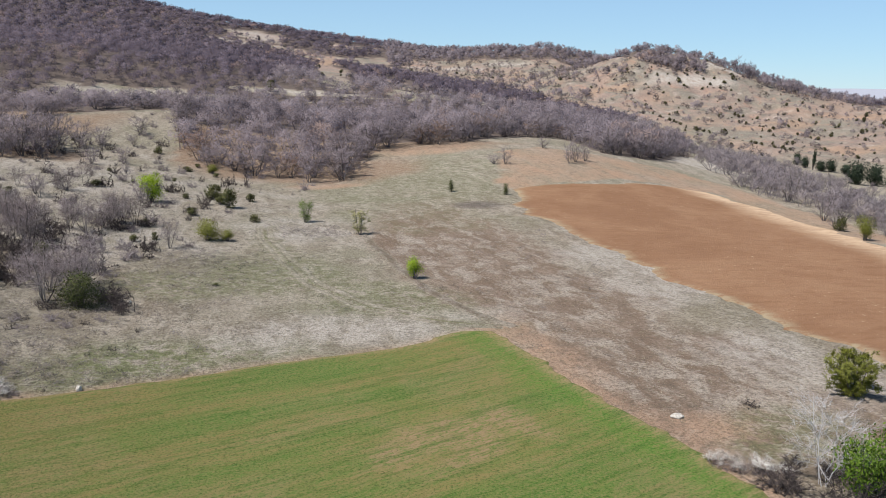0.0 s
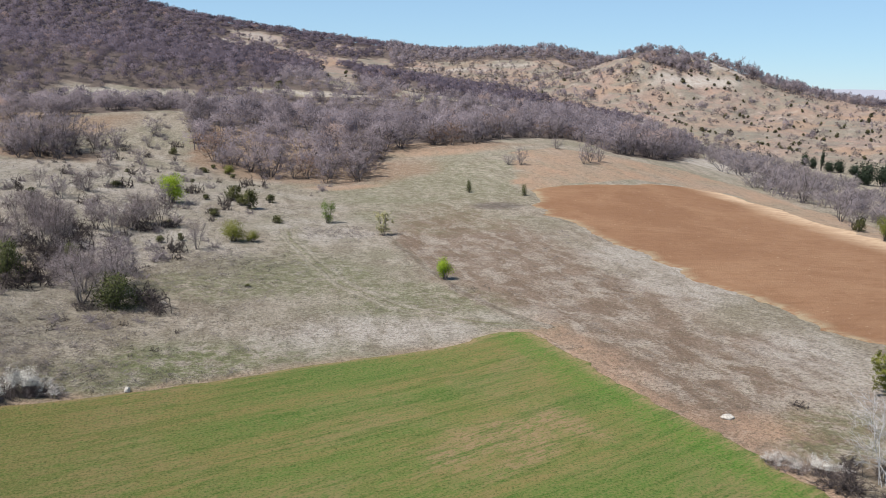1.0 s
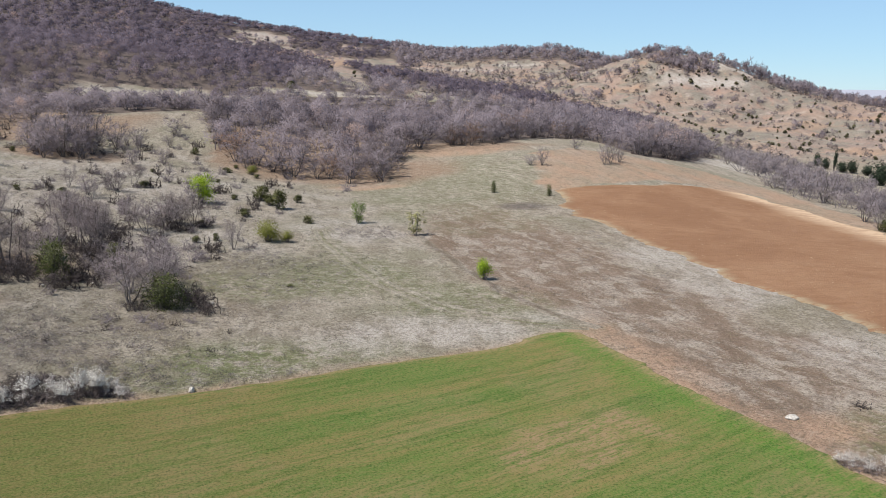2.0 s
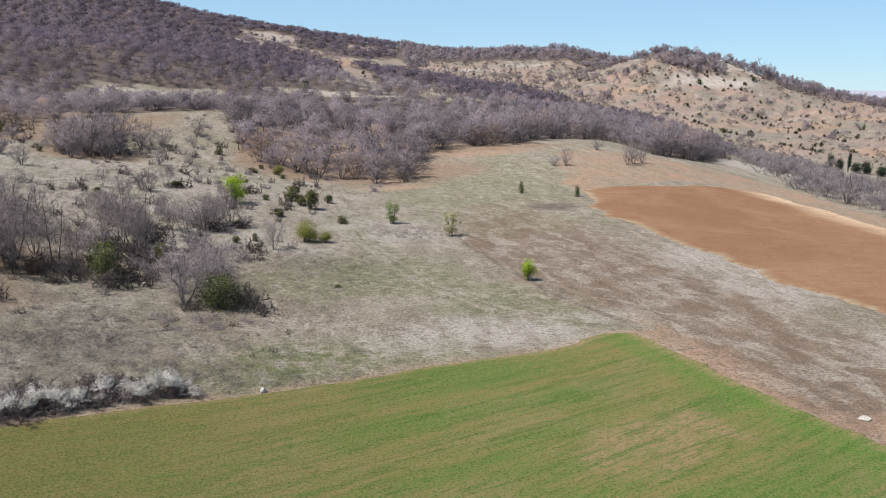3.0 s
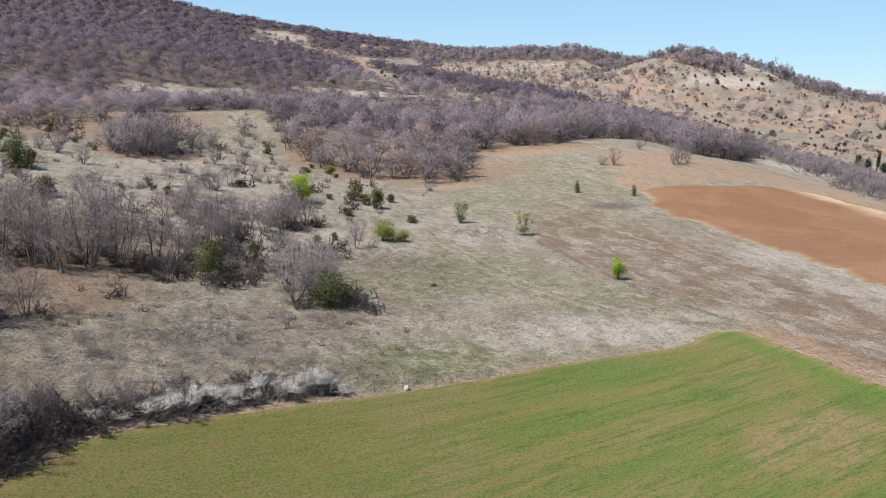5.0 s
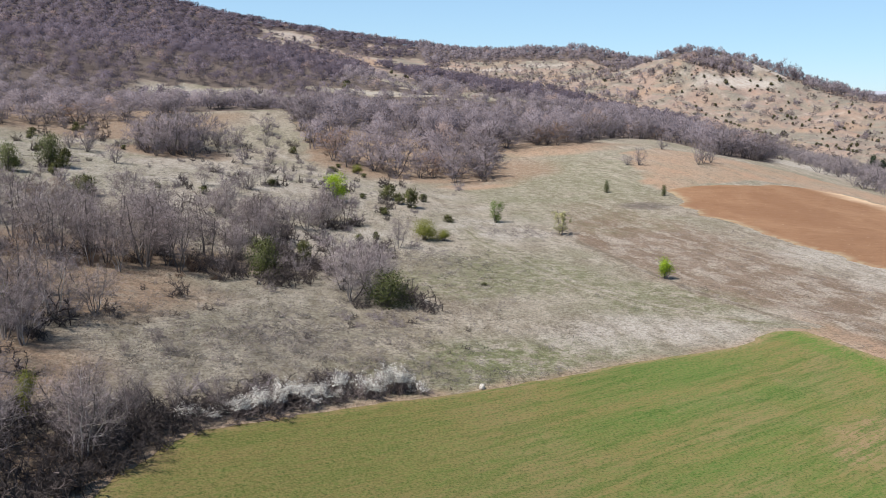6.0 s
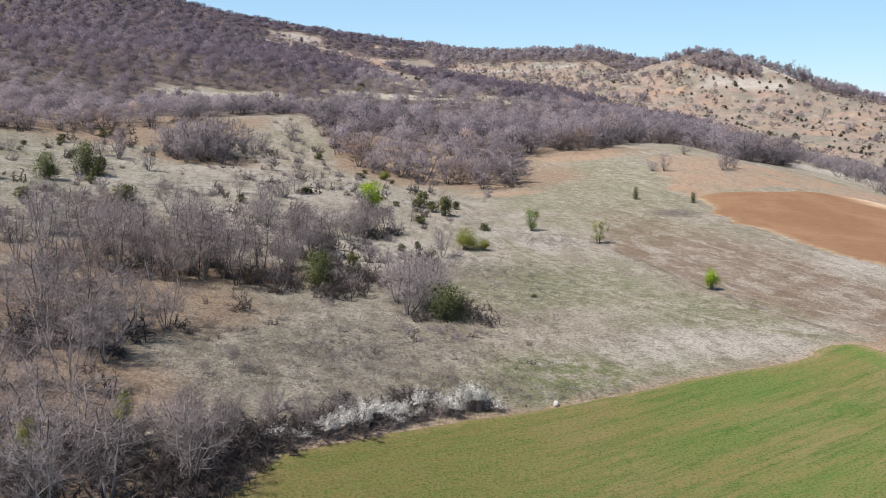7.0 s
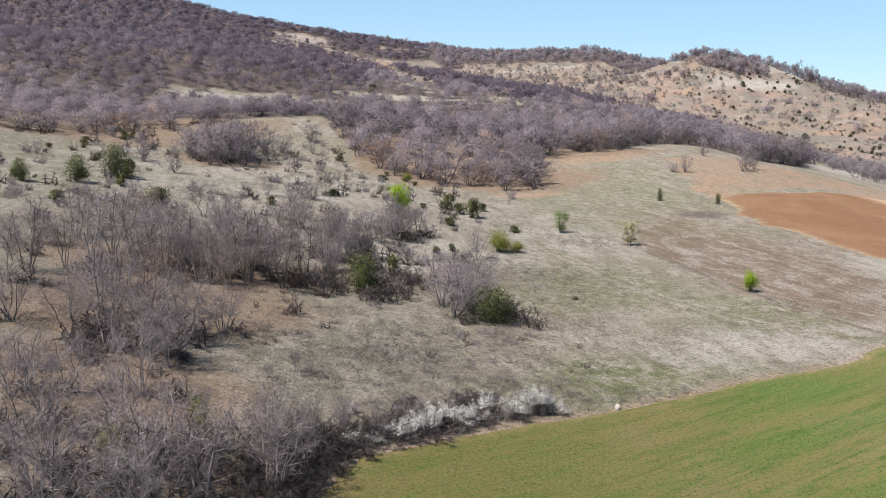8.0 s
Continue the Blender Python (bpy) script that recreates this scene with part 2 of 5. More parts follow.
MEADOW, CROP, PLOUGH = ground_material(), crop_material(), plough_material()
STONE, DARK_STONE = stone_material("limestone", (0.55, 0.51, 0.44), (0.34, 0.30, 0.25)), stone_material("dark_rock", (0.12, 0.115, 0.12), (0.05, 0.048, 0.052))
BARK = plant_material("grey_oak_bark", (0.07, 0.058, 0.052), (0.19, 0.165, 0.15), 0.9)
PALE_BARK = plant_material("silver_bark", (0.36, 0.34, 0.33), (0.62, 0.60, 0.58), 0.85)
OAK_BARK = plant_material("weathered_oak_bark", (0.06, 0.048, 0.043), (0.42, 0.375, 0.34), 0.9)
TWIGS = plant_material("winter_twigs", (0.075, 0.056, 0.051), (0.31, 0.25, 0.232), 0.85)
MID_TWIGS = plant_material("wood_edge_twigs", (0.16, 0.133, 0.14), (0.40, 0.343, 0.356), 0.9, gaps=0.3)
MID_RUSSET = plant_material("wood_edge_russet", (0.18, 0.113, 0.08), (0.38, 0.255, 0.185), 0.9, gaps=0.3)
VALLEY_TWIGS = plant_material("valley_tree_twigs", (0.22, 0.184, 0.188), (0.44, 0.38, 0.382), 0.9, gaps=0.3)
PALE_LILAC = plant_material("pale_lilac_twigs", (0.20, 0.166, 0.162), (0.48, 0.412, 0.405), 0.85)
FINE_TWIGS = plant_material("finest_twigs", (0.12, 0.093, 0.091), (0.36, 0.297, 0.293), 0.9)
HEDGE = plant_material("hedge_twigs", (0.028, 0.021, 0.019), (0.14, 0.113, 0.104), 0.85)
RUSSET = plant_material("russet_twigs", (0.11, 0.068, 0.045), (0.30, 0.195, 0.13), 0.85)
GREY_TWIGS = plant_material("lilac_grey_twigs", (0.13, 0.106, 0.104), (0.37, 0.318, 0.314), 0.85)
FAR_NEEDLES = plant_material("far_juniper_needles", (0.045, 0.045, 0.02), (0.15, 0.135, 0.06), 0.8, 0.1)
WOODS = woods_material("wood_twigs", (0.118, 0.096, 0.117), (0.25, 0.208, 0.243), (0.36, 0.25, 0.19))
OAKS = woods_material("oak_wood_twigs", (0.19, 0.16, 0.172), (0.40, 0.343, 0.362), (0.42, 0.29, 0.215))
HILL_SCRUB = woods_material("hill_scrub_twigs", (0.15, 0.125, 0.115), (0.36, 0.30, 0.285), (0.09, 0.10, 0.04))
HEATH_SCRUB = woods_material("heath_twigs", (0.17, 0.147, 0.135), (0.40, 0.352, 0.325), (0.26, 0.20, 0.15))
PALE_SCRUB = woods_material("valley_twigs", (0.22, 0.188, 0.195), (0.40, 0.35, 0.355), (0.40, 0.33, 0.27))
DARK_LEAF = plant_material("dark_leaves", (0.035, 0.043, 0.012), (0.145, 0.16, 0.045), 0.6, 0.15)
BLOSSOM = plant_material("white_blossom", (0.66, 0.63, 0.56), (0.88, 0.86, 0.80), 0.7, 0.25)
SPRING = plant_material("spring_leaves", (0.18, 0.285, 0.012), (0.46, 0.57, 0.04), 0.55, 0.45)
FRESH = plant_material("fresh_leaves", (0.05, 0.105, 0.01), (0.19, 0.285, 0.03), 0.55, 0.4)
OLIVE = plant_material("olive_leaves", (0.11, 0.122, 0.016), (0.31, 0.318, 0.055), 0.6, 0.35)
BUD = plant_material("pale_buds", (0.30, 0.29, 0.12), (0.55, 0.53, 0.27), 0.7, 0.25)
NEEDLES = plant_material("juniper_needles", (0.03, 0.036, 0.012), (0.14, 0.14, 0.04), 0.7, 0.1)
PINE = plant_material("pine_needles", (0.012, 0.022, 0.012), (0.05, 0.07, 0.035), 0.7, 0.1)
STRAW = plant_material("dry_grass", (0.24, 0.192, 0.12), (0.54, 0.46, 0.33), 0.85, 0.2, (0.15, 0.15, 0.07))
DARK_STEMS = plant_material("dark_dead_stems", (0.055, 0.045, 0.037), (0.14, 0.115, 0.095), 0.9)
HEATH = plant_material("grey_heath_stems", (0.15, 0.125, 0.115), (0.36, 0.31, 0.285), 0.9)
BLADES = plant_material("crop_blades", (0.06, 0.12, 0.02), (0.16, 0.24, 0.05), 0.6, 0.3)


# ---- the lie of the land ----
# hills and hollows: x, y, reach, height
MOUNDS = [
    (-435, 844, 266, 121.74), (-292, 557, 199, 16.86), (-174, 786, 135, -35.62), (-80, 885, 132, 35.92), (121, 814, 80, 35),
    (148, 627, 48, 29.5), (229, 629, 75, 15.36), (102, 577, 69, -2.06), (-5, 604, 89, 5.29), (-120, 594, 100, -3.28),
    (-56, 429, 112, 4.8), (-182, 301, 92, 21.96), (-149, 179, 62, 26.91), (-91, 235, 60, -60.6), (-81, 238, 44, 49.72),
    (11, 204, 47, 23.13), (-87, 69, 34, 5.38), (-106, -11, 36, 17.34), (-62, 161, 31, 7.4), (12, 325, 61, 8.49),
    (38, 192, 42, -10.48), (175, 327, 92, -9.9), (-34, 190, 36, -5.76), (300, 498, 160, 6.19), (44, 74, 53, 2.67),
]


FAR_RANGES = [(1150, 2500, 380, 22), (600, 3300, 600, 26), (1900, 2600, 500, 30)]


def height(x, y):
    x, y = np.asarray(x, float), np.asarray(y, float)
    z = np.full(np.broadcast(x, y).shape, -0.88)
    for cx, cy, reach, up in MOUNDS + FAR_RANGES:
        z = z + up * np.exp(-((x - cx) ** 2 + (y - cy) ** 2) / (2 * reach * reach))
    rough = np.clip((y - 260) / 200, 0, 1) * np.clip((1500 - y) / 400, 0, 1)
    gully = np.sin(x * 0.115 + 1.7 * np.sin(y * 0.031)) * np.sin(y * 0.045 + 0.9 * np.sin(x * 0.05)) + 0.5 * np.sin(x * 0.27 + y * 0.11 + 1)
    small = np.sin(x * 0.9 + 1.3 * np.sin(y * 0.41)) * np.sin(y * 0.77 + 1.1 * np.sin(x * 0.37))
    return z + rough * (0.7 + 0.9 * np.clip((x - 40) / 60, 0, 1)) * gully + 0.035 * small


def ground_z(x, y):
    return float(height(x, y))


def inside(poly, x, y):
    x, y = np.asarray(x, float), np.asarray(y, float)
    hit = np.zeros(np.broadcast(x, y).shape, bool)
    for (ax, ay), (bx, by) in zip(poly, poly[1:] + poly[:1]):
        cross = (ay > y) != (by > y)
        hit ^= cross & (x < (bx - ax) * (y - ay) / (by - ay + 1e-9) + ax)
    return hit


def oval(x, y, cx, cy, rx, ry, turn=0.0):
    """1 in the middle of an oval, 0 at its rim and below outside."""
    c, s = math.cos(radians(turn)), math.sin(radians(turn))
    u, v = ((x - cx) * c + (y - cy) * s) / rx, ((y - cy) * c - (x - cx) * s) / ry
    return 1 - np.hypot(u, v)


def ragged(x, y):
    return 0.5 * np.sin(x * 0.21 + 2.1 * np.sin(y * 0.093)) + 0.5 * np.sin(y * 0.17 + 1.7 * np.sin(x * 0.121 + 2))


GROVE = [(-59, 188), (-44, 181), (-30, 177), (-22, 175), (-18, 196), (-17, 212), (-4, 220), (6, 223), (24, 252), (34, 270), (41, 226), (56, 234),
         (82, 292), (102, 372), (88, 490), (62, 480), (30, 400), (-20, 350), (-66, 330), (-74, 243), (-63, 208)]
HILL = [(-900, 60), (-230, 120), (-150, 160), (-124, 171), (-108, 205), (-96, 220), (-74, 236), (-66, 330), (-22, 352), (-30, 420), (20, 440), (60, 500),
        (52, 545), (-40, 640), (-30, 760), (30, 766), (100, 748), (140, 735), (165, 770), (150, 840), (-40, 990), (-900, 1100)]
PEAK_WOOD = [(122, 626), (140, 622), (158, 624), (178, 622), (200, 612), (235, 600), (265, 590), (310, 575), (330, 640), (240, 680), (150, 690), (112, 660)]
CLEARINGS = [(-116, 319, 36, 9, 33), (-172, 740, 42, 10, 35), (-170, 808, 24, 40, 10), (-98, 690, 22, 62, -8), (-60, 455, 10, 80, 12),
             (-58, 356, 28, 6, 8), (-28, 488, 9, 50, 10), (-62, 735, 16, 30, 0),
             (-187, 815, 20, 14, 0), (-150, 752, 36, 22, -15), (-118, 738, 24, 18, 0), (-72, 560, 15, 90, 12), (-86, 822, 24, 12, 0), (-48, 690, 24, 24, 0)]


def woods(x, y):
    """True where the land is wooded."""
    wob = 5.0 * ragged(x, y) * np.clip((y - 150) / 200, 0.3, 1)
    wood = inside(GROVE, x + wob * 0.5, y - wob * 0.5) | inside(HILL, x + wob, y - wob) | inside(PEAK_WOOD, x, y + wob * 0.8)
    for c in CLEARINGS:
        wood &= oval(x, y, *c) + 0.3 * ragged(x * 1.7, y * 1.7) < 0
    return wood


# crop field: its two sides, by y
CROP_LEFT = [(-60, -42), (0, -44), (25, -46), (38, -47), (43.2, -46.3), (45.9, -45.4), (48.1, -43.9), (50.4, -41.7), (54, -36.6), (57.8, -30.8),
             (60.2, -26.6), (63.5, -21.2), (67.9, -15.2), (70.9, -8.6), (74.1, -3.1), (77.6, 0.4), (79.6, 3.6)]
CROP_RIGHT = [(-60, 36), (0, 34), (20, 30), (36, 24), (47.5, 19), (50.7, 17.7), (54.4, 16.2), (58.1, 14.4), (62.4, 11.9), (68.6, 9.3), (76.1, 6.3), (79.6, 3.8)]
PLOUGH_LEFT = [(40, 49), (62, 42), (71.6, 37.7), (79.7, 34.2), (89, 30.8), (99, 27.5), (115, 24), (134, 19), (147, 13.5), (168, 13), (172, 18), (177, 28), (186, 42), (190, 52)]
PLOUGH_RIGHT = [(40, 70), (80, 72), (110, 72), (138, 70.5), (158, 69), (176, 65), (190, 57)]


def side(rows, y):
    return np.interp(y, [r[0] for r in rows], [r[1] for r in rows])


def in_field(x, y, margin=0.0):
    crop = (x > side(CROP_LEFT, y) - margin) & (x < side(CROP_RIGHT, y) + margin) & (y < 79.6 + margin)
    soil = (x > side(PLOUGH_LEFT, y) - margin) & (x < side(PLOUGH_RIGHT, y) + margin) & (y > 40) & (y < 190 + margin)
    return crop | soil


def near_line(x, y, points):
    """Distance to a line of points."""
    best = np.full(np.shape(x), 1e9)
    for (ax, ay), (bx, by) in zip(points, points[1:]):
        t = np.clip(((x - ax) * (bx - ax) + (y - ay) * (by - ay)) / ((bx - ax) ** 2 + (by - ay) ** 2), 0, 1)
        best = np.minimum(best, np.hypot(x - ax - t * (bx - ax), y - ay - t * (by - ay)))
    return best


FALLOW = [(11, 166), (13, 208), (24, 220), (37, 219), (58, 217), (69, 203), (75, 183), (79, 166), (78, 140), (66, 140), (60, 190), (40, 190)]
TRACK = [(6, 81), (0, 82), (-8, 87), (-14, 95), (-19, 106), (-24, 118), (-27, 128)]
RUT = [(7, 80.5), (2, 87), (-3, 98), (-5, 104), (-9, 117), (-12, 126)]


def unit(v):
    return v / (np.linalg.norm(v, axis=-1, keepdims=True) + 1e-9)


def spans(*runs):
    out = []
    for a, b, gap in runs:
        out += list(np.arange(a, b - 1e-6, gap))
    return np.array(out + [runs[-1][1]], float)


def link_mesh(name, verts, faces, mat, parent=None, smooth=False):
    """One mesh object, under a thing if a parent is given."""
    me = bpy.data.meshes.new(name)
    me.from_pydata([tuple(v) for v in np.asarray(verts).tolist()], [], [tuple(f) for f in np.asarray(faces).tolist()])
    me.materials.append(mat)
    if smooth:
        me.polygons.foreach_set("use_smooth", [True] * len(me.polygons))
    me.update()
    ob = new(name, me)
    ob.parent = parent
    return ob


def grid_faces(rows, cols):
    i = np.arange(rows * cols).reshape(rows, cols)
    return np.stack([i[:-1, :-1], i[:-1, 1:], i[1:, 1:], i[1:, :-1]], -1).reshape(-1, 4)


def paint(ob, name, rgba):
    layer = ob.data.attributes.new(name, "FLOAT_COLOR", "POINT")
    layer.data.foreach_set("color", np.ascontiguousarray(rgba, np.float32).ravel())


def build_ground():
    xs = spans((-4600, -1200, 340), (-1200, -520, 34), (-520, -130, 9), (-130, 96, 1.7), (96, 340, 5), (340, 1200, 43), (1200, 4600, 340))
    ys = spans((-1600, -100, 150), (-100, 30, 6.5), (30, 235, 1.6), (235, 420, 2.5), (420, 960, 6.5), (960, 1600, 40), (1600, 4800, 200))
    x, y = (g.ravel() for g in np.meshgrid(xs, ys))
    z = height(x, y)
    z[in_field(x, y, -1.3)] -= 0.12
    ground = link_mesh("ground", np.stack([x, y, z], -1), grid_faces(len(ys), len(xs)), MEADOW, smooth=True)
    tagged(ground, "dry grey-brown meadow and hill land", "ground", kind="structure")
    wob = ragged(x * 2, y * 2)
    # leaves lie under and around the woods, and under the belt of trees by the crop
    litter = 1.0 * woods(x, y)
    for c in ((-64, 72, 17, 12, 35), (-62, 52, 11, 12, 0), (-66, 88, 20, 9, 10), (-53, 41, 9, 5, 30), (-30, 190, 30, 18, 10), (-85, 176, 14, 10, 10), (-2, 218, 24, 6, 15), (-100, 200, 14, 34, -38)):
        litter = np.maximum(litter, np.clip(oval(x, y, *c) * 3.0 + 0.3 * wob, 0, 1.0))
    fresh = np.clip(oval(x, y, -24, 68, 15, 6, 28) * 1.6 + 0.3 * wob, 0, 0.9)
    for c in ((-6, 90, 14, 9, -30), (24, 56, 7, 5, 30), (-6, 90, 14, 9, -30), (-26, 63, 10, 3, 30), (-16, 72, 9, 4, 30), (-20, 100, 10, 14, 20), (-30, 92, 8, 8, 0)):
        fresh = np.maximum(fresh, np.clip(oval(x, y, *c) * 1.4 + 0.25 * wob, 0, 0.55))
    for c in ((-4, 165, 20, 40, 0), (2, 186, 14, 16, 0), (-105, 140, 26, 30, 20)):
        fresh = np.maximum(fresh, np.clip(oval(x, y, *c) * 1.1 + 0.25 * wob, 0, 0.3))
    ways = near_line(x, y, TRACK)
    fresh = np.maximum(fresh, 0.55 * np.clip(1.4 - abs(ways - 1.0), 0, 1) * (ways < 2.4))
    far_slope = np.maximum(np.clip((x - 100) / 40, 0, 1) * np.clip((y - 330) / 60, 0, 1), np.clip((x + 80) / 40, 0, 1) * np.clip((y - 500) / 40, 0, 1)) * np.clip((900 - y) / 100, 0, 1)
    fresh = np.maximum(fresh, far_slope * np.clip(0.3 - 0.4 * ragged(x * 0.7, y * 0.7), 0, 0.55))
    soil = (0.75 + 0.3 * wob) * inside(FALLOW, x + wob, y + wob)
    soil = np.maximum(soil, far_slope * np.clip(0.6 * ragged(x * 0.5, y * 0.5) - 0.1, 0, 0.5))
    for c in ((-24, 172, 9, 4, 20), (9, 75, 2.2, 14, 22), (-2, 212, 16, 7, 20), (106, 566, 24, 9, 8), (110, 416, 9, 20, 0), (164, 460, 22, 12, 10), (192, 486, 22, 12, 10), (244, 516, 34, 14, 5), (186, 402, 28, 10, 10), (61, 532, 12, 8, 0), (-140, 700, 30, 14, 0), (-96, 660, 16, 30, 0), (60, 680, 18, 10, 0), (20, 580, 14, 12, 0), (18, 57, 4, 3, 0), (-95, 690, 20, 50, 0)):
        soil = np.maximum(soil, np.clip(oval(x, y, *c) * 1.8 + 0.3 * wob, 0, 0.85))
    rim = near_line(x, y, [(b, a) for a, b in CROP_RIGHT])
    soil = np.maximum(soil, np.clip(1.5 - rim / 1.3 + 0.4 * wob, 0, 0.9) * (y > 30))
    rim = near_line(x, y, [(b, a) for a, b in CROP_LEFT])
    soil = np.maximum(soil, np.clip(1.1 - rim / 0.9 + 0.5 * wob, 0, 0.6) * (y > 30))
    pale = np.clip(oval(x, y, 70, 262, 14, 42, 12) * 1.6 + 0.4 * wob, 0, 0.9)
    for c in ((160, 573, 34, 10, 3), (186, 600, 16, 10, 0), (88, 500, 18, 6, 0), (100, 455, 8, 26, 20), (0, 720, 40, 10, 0), (50, 742, 30, 8, 0), (-172, 740, 42, 10, 35), (-170, 808, 24, 40, 10), (-58, 356, 28, 6, 8), (-70, 142, 40, 2.4, 8), (-60, 160, 34, 2.4, 5), (-95, 158, 24, 2.2, 10), (-58, 128, 26, 2, 10), (-8, 79, 20, 6, 28), (-126, 313, 44, 8, 33), (24, 108, 9, 24, 12), (110, 200, 24, 40, 0), (-45, 112, 16, 12, 0), (-22, 128, 12, 12, 0),
               (30, 70, 8, 12, 0)):
        pale = np.maximum(pale, np.clip(oval(x, y, *c) * 1.3 + 0.4 * wob, 0, 0.75))
    for c in ((160, 573, 36, 9, 3), (186, 598, 18, 9, 0), (100, 455, 8, 22, 20), (88, 500, 16, 5, 0), (84, 262, 8, 30, 12)):
        pale = np.maximum(pale, np.clip(oval(x, y, *c) * 3.0 + 0.3 * wob, 0, 1))
    pale = np.maximum(pale, np.clip(oval(x, y, -74, 142, 48, 40, 8) * 1.2 + 0.5 * ragged(x * 1.9, y * 2.6), 0, 0.4))
    pale = np.maximum(pale, np.clip(oval(x, y, -19.5, 126, 7, 5, 0) * 2.5 + 0.4 * ragged(x * 6, y * 6), 0, 0.9))
    pale *= 1 - litter
    paint(ground, "cover", np.stack([litter, fresh, soil, pale], -1))
    dim = np.clip(0.5 + (x - np.interp(y, [76, 81, 100, 126, 150, 168], [8, 6, -3.5, -12, -10, 4])) / 3 + 0.4 * wob, 0, 1)
    dim *= np.clip((side(PLOUGH_LEFT, y) - 5 - x) / 6 + 0.6 * wob, 0.25, 1) * np.clip((168 - y) / 30, 0, 1) * np.clip((y - 44) / 8, 0, 1) * (x < 50)
    dim = np.maximum(dim, far_slope * np.clip(0.6 + 0.9 * ragged(x * 0.9 + 40, y * 0.9), 0.1, 0.95))
    rut = np.clip(1.3 - near_line(x, y, RUT), 0, 1)
    slope = np.clip((-x - 26) / 14, 0, 1) * np.clip((y - 48) / 8, 0, 1) * np.clip((112 - y) / 25, 0, 1)
    dim = np.maximum(dim, slope * np.clip(0.8 + 0.4 * wob, 0.4, 1.0))
    # blue: mould darkened as tree shade, dark patches, land beyond y 1050
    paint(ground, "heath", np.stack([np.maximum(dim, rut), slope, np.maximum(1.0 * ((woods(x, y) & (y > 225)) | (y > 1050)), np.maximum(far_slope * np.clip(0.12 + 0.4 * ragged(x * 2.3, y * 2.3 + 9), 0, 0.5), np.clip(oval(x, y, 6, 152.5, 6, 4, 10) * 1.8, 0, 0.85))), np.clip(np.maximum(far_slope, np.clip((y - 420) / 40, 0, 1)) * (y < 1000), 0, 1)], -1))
    return ground


def build_field(name, left, right, y0, y1, gap, cols, lift, mat, label, wild=0.0):
    """A sheet of tilled land laid on the ground between its two sides."""
    ys = np.arange(y0, y1 + 1e-6, gap)
    u = np.linspace(0, 1, cols)
    fray = 0.3 * np.sin(ys * 1.3 + 2 * np.sin(ys * 0.47)) + 0.2 * np.sin(ys * 3.1 + np.sin(ys * 1.9)) + 0.12 * np.sin(ys * 6.7) + wild * np.sin(ys * 0.43 + 2 * np.sin(ys * 0.17))
    lo, hi = side(left, ys) + fray, side(right, ys) - 0.8 * fray
    hi = np.maximum(hi, lo + 0.02)
    x = lo[:, None] + (hi - lo)[:, None] * u
    y = np.repeat(ys[:, None], cols, 1) + 0 * x
    z = height(x, y) + lift
    z[:, 0] -= lift + 0.06
    z[:, -1] -= lift + 0.06
    z[-1] -= lift + 0.06
    ob = link_mesh(name, np.stack([x, y, z], -1).reshape(-1, 3), grid_faces(len(ys), cols), mat, smooth=True)
    from_left, from_right = (x - lo[:, None]).ravel(), (hi[:, None] - x).ravel()
    rim = np.clip(0.95 - 0.5 * np.minimum(from_left, from_right), 0, 0.8)
    lush = np.clip(1.2 - 0.35 * abs(from_right - 2.2), 0, 1) * (y.ravel() > 30)
    thin = np.clip(oval(x, y, 1.5, 55, 9, 4.5, 35) * 1.6 + 0.5 * ragged(x * 6, y * 6), 0, 1).ravel()
    sandy = thin + np.clip(1.3 - 0.12 * from_right, 0, 1) * (y.ravel() > 100)
    paint(ob, "edge", np.stack([rim, lush, sandy, 0 * rim + 1], -1))
    return tagged(ob, label, "field", kind="structure")


def build_track(name, line, offset, wide, label, fresh, dim, mould_shade, worn=0.0):
    """A worn strip of the meadow along a line, blending into it at its rims."""
    line = np.array(line, float)
    t = np.r_[0, np.cumsum(np.hypot(*np.diff(line, axis=0).T))]
    u = np.arange(0, t[-1], 0.6)
    x, y = np.interp(u, t, line[:, 0]), np.interp(u, t, line[:, 1])
    for _ in range(12):
        x[1:-1], y[1:-1] = (x[:-2] + 2 * x[1:-1] + x[2:]) / 4, (y[:-2] + 2 * y[1:-1] + y[2:]) / 4
    way = unit(np.stack([np.gradient(x), np.gradient(y)], -1))
    cols = np.linspace(-1, 1, 7)
    shift = offset + 0.15 * np.sin(u * 0.5)[:, None] + cols * wide / 2
    px, py = x[:, None] - way[:, 1:] * shift, y[:, None] + way[:, :1] * shift
    z = height(px, py) + 0.05 * (1 - abs(cols)) ** 0.5 + 0.012
    ob = link_mesh(name, np.stack([px, py, z], -1).reshape(-1, 3), grid_faces(len(u), 7), MEADOW, smooth=True)
    mid = (np.clip(1.25 * (1 - abs(cols)), 0, 1) * np.clip(np.minimum(u, u[-1] - u) / 5, 0, 1)[:, None]).ravel()
    over = np.clip((px.ravel() - np.interp(py.ravel(), [76, 81, 100, 126, 150, 168], [8, 6, -3.5, -12, -10, 4])) / 3 + 0.5, 0, 1)
    paint(ob, "cover", np.stack([0 * mid, fresh * mid, 0 * mid, worn * mid], -1))
    paint(ob, "heath", np.stack([np.maximum(over * 0.9, dim * mid), 0 * mid, mould_shade * mid, 0 * mid], -1))
    return tagged(ob, label, "track", kind="structure")


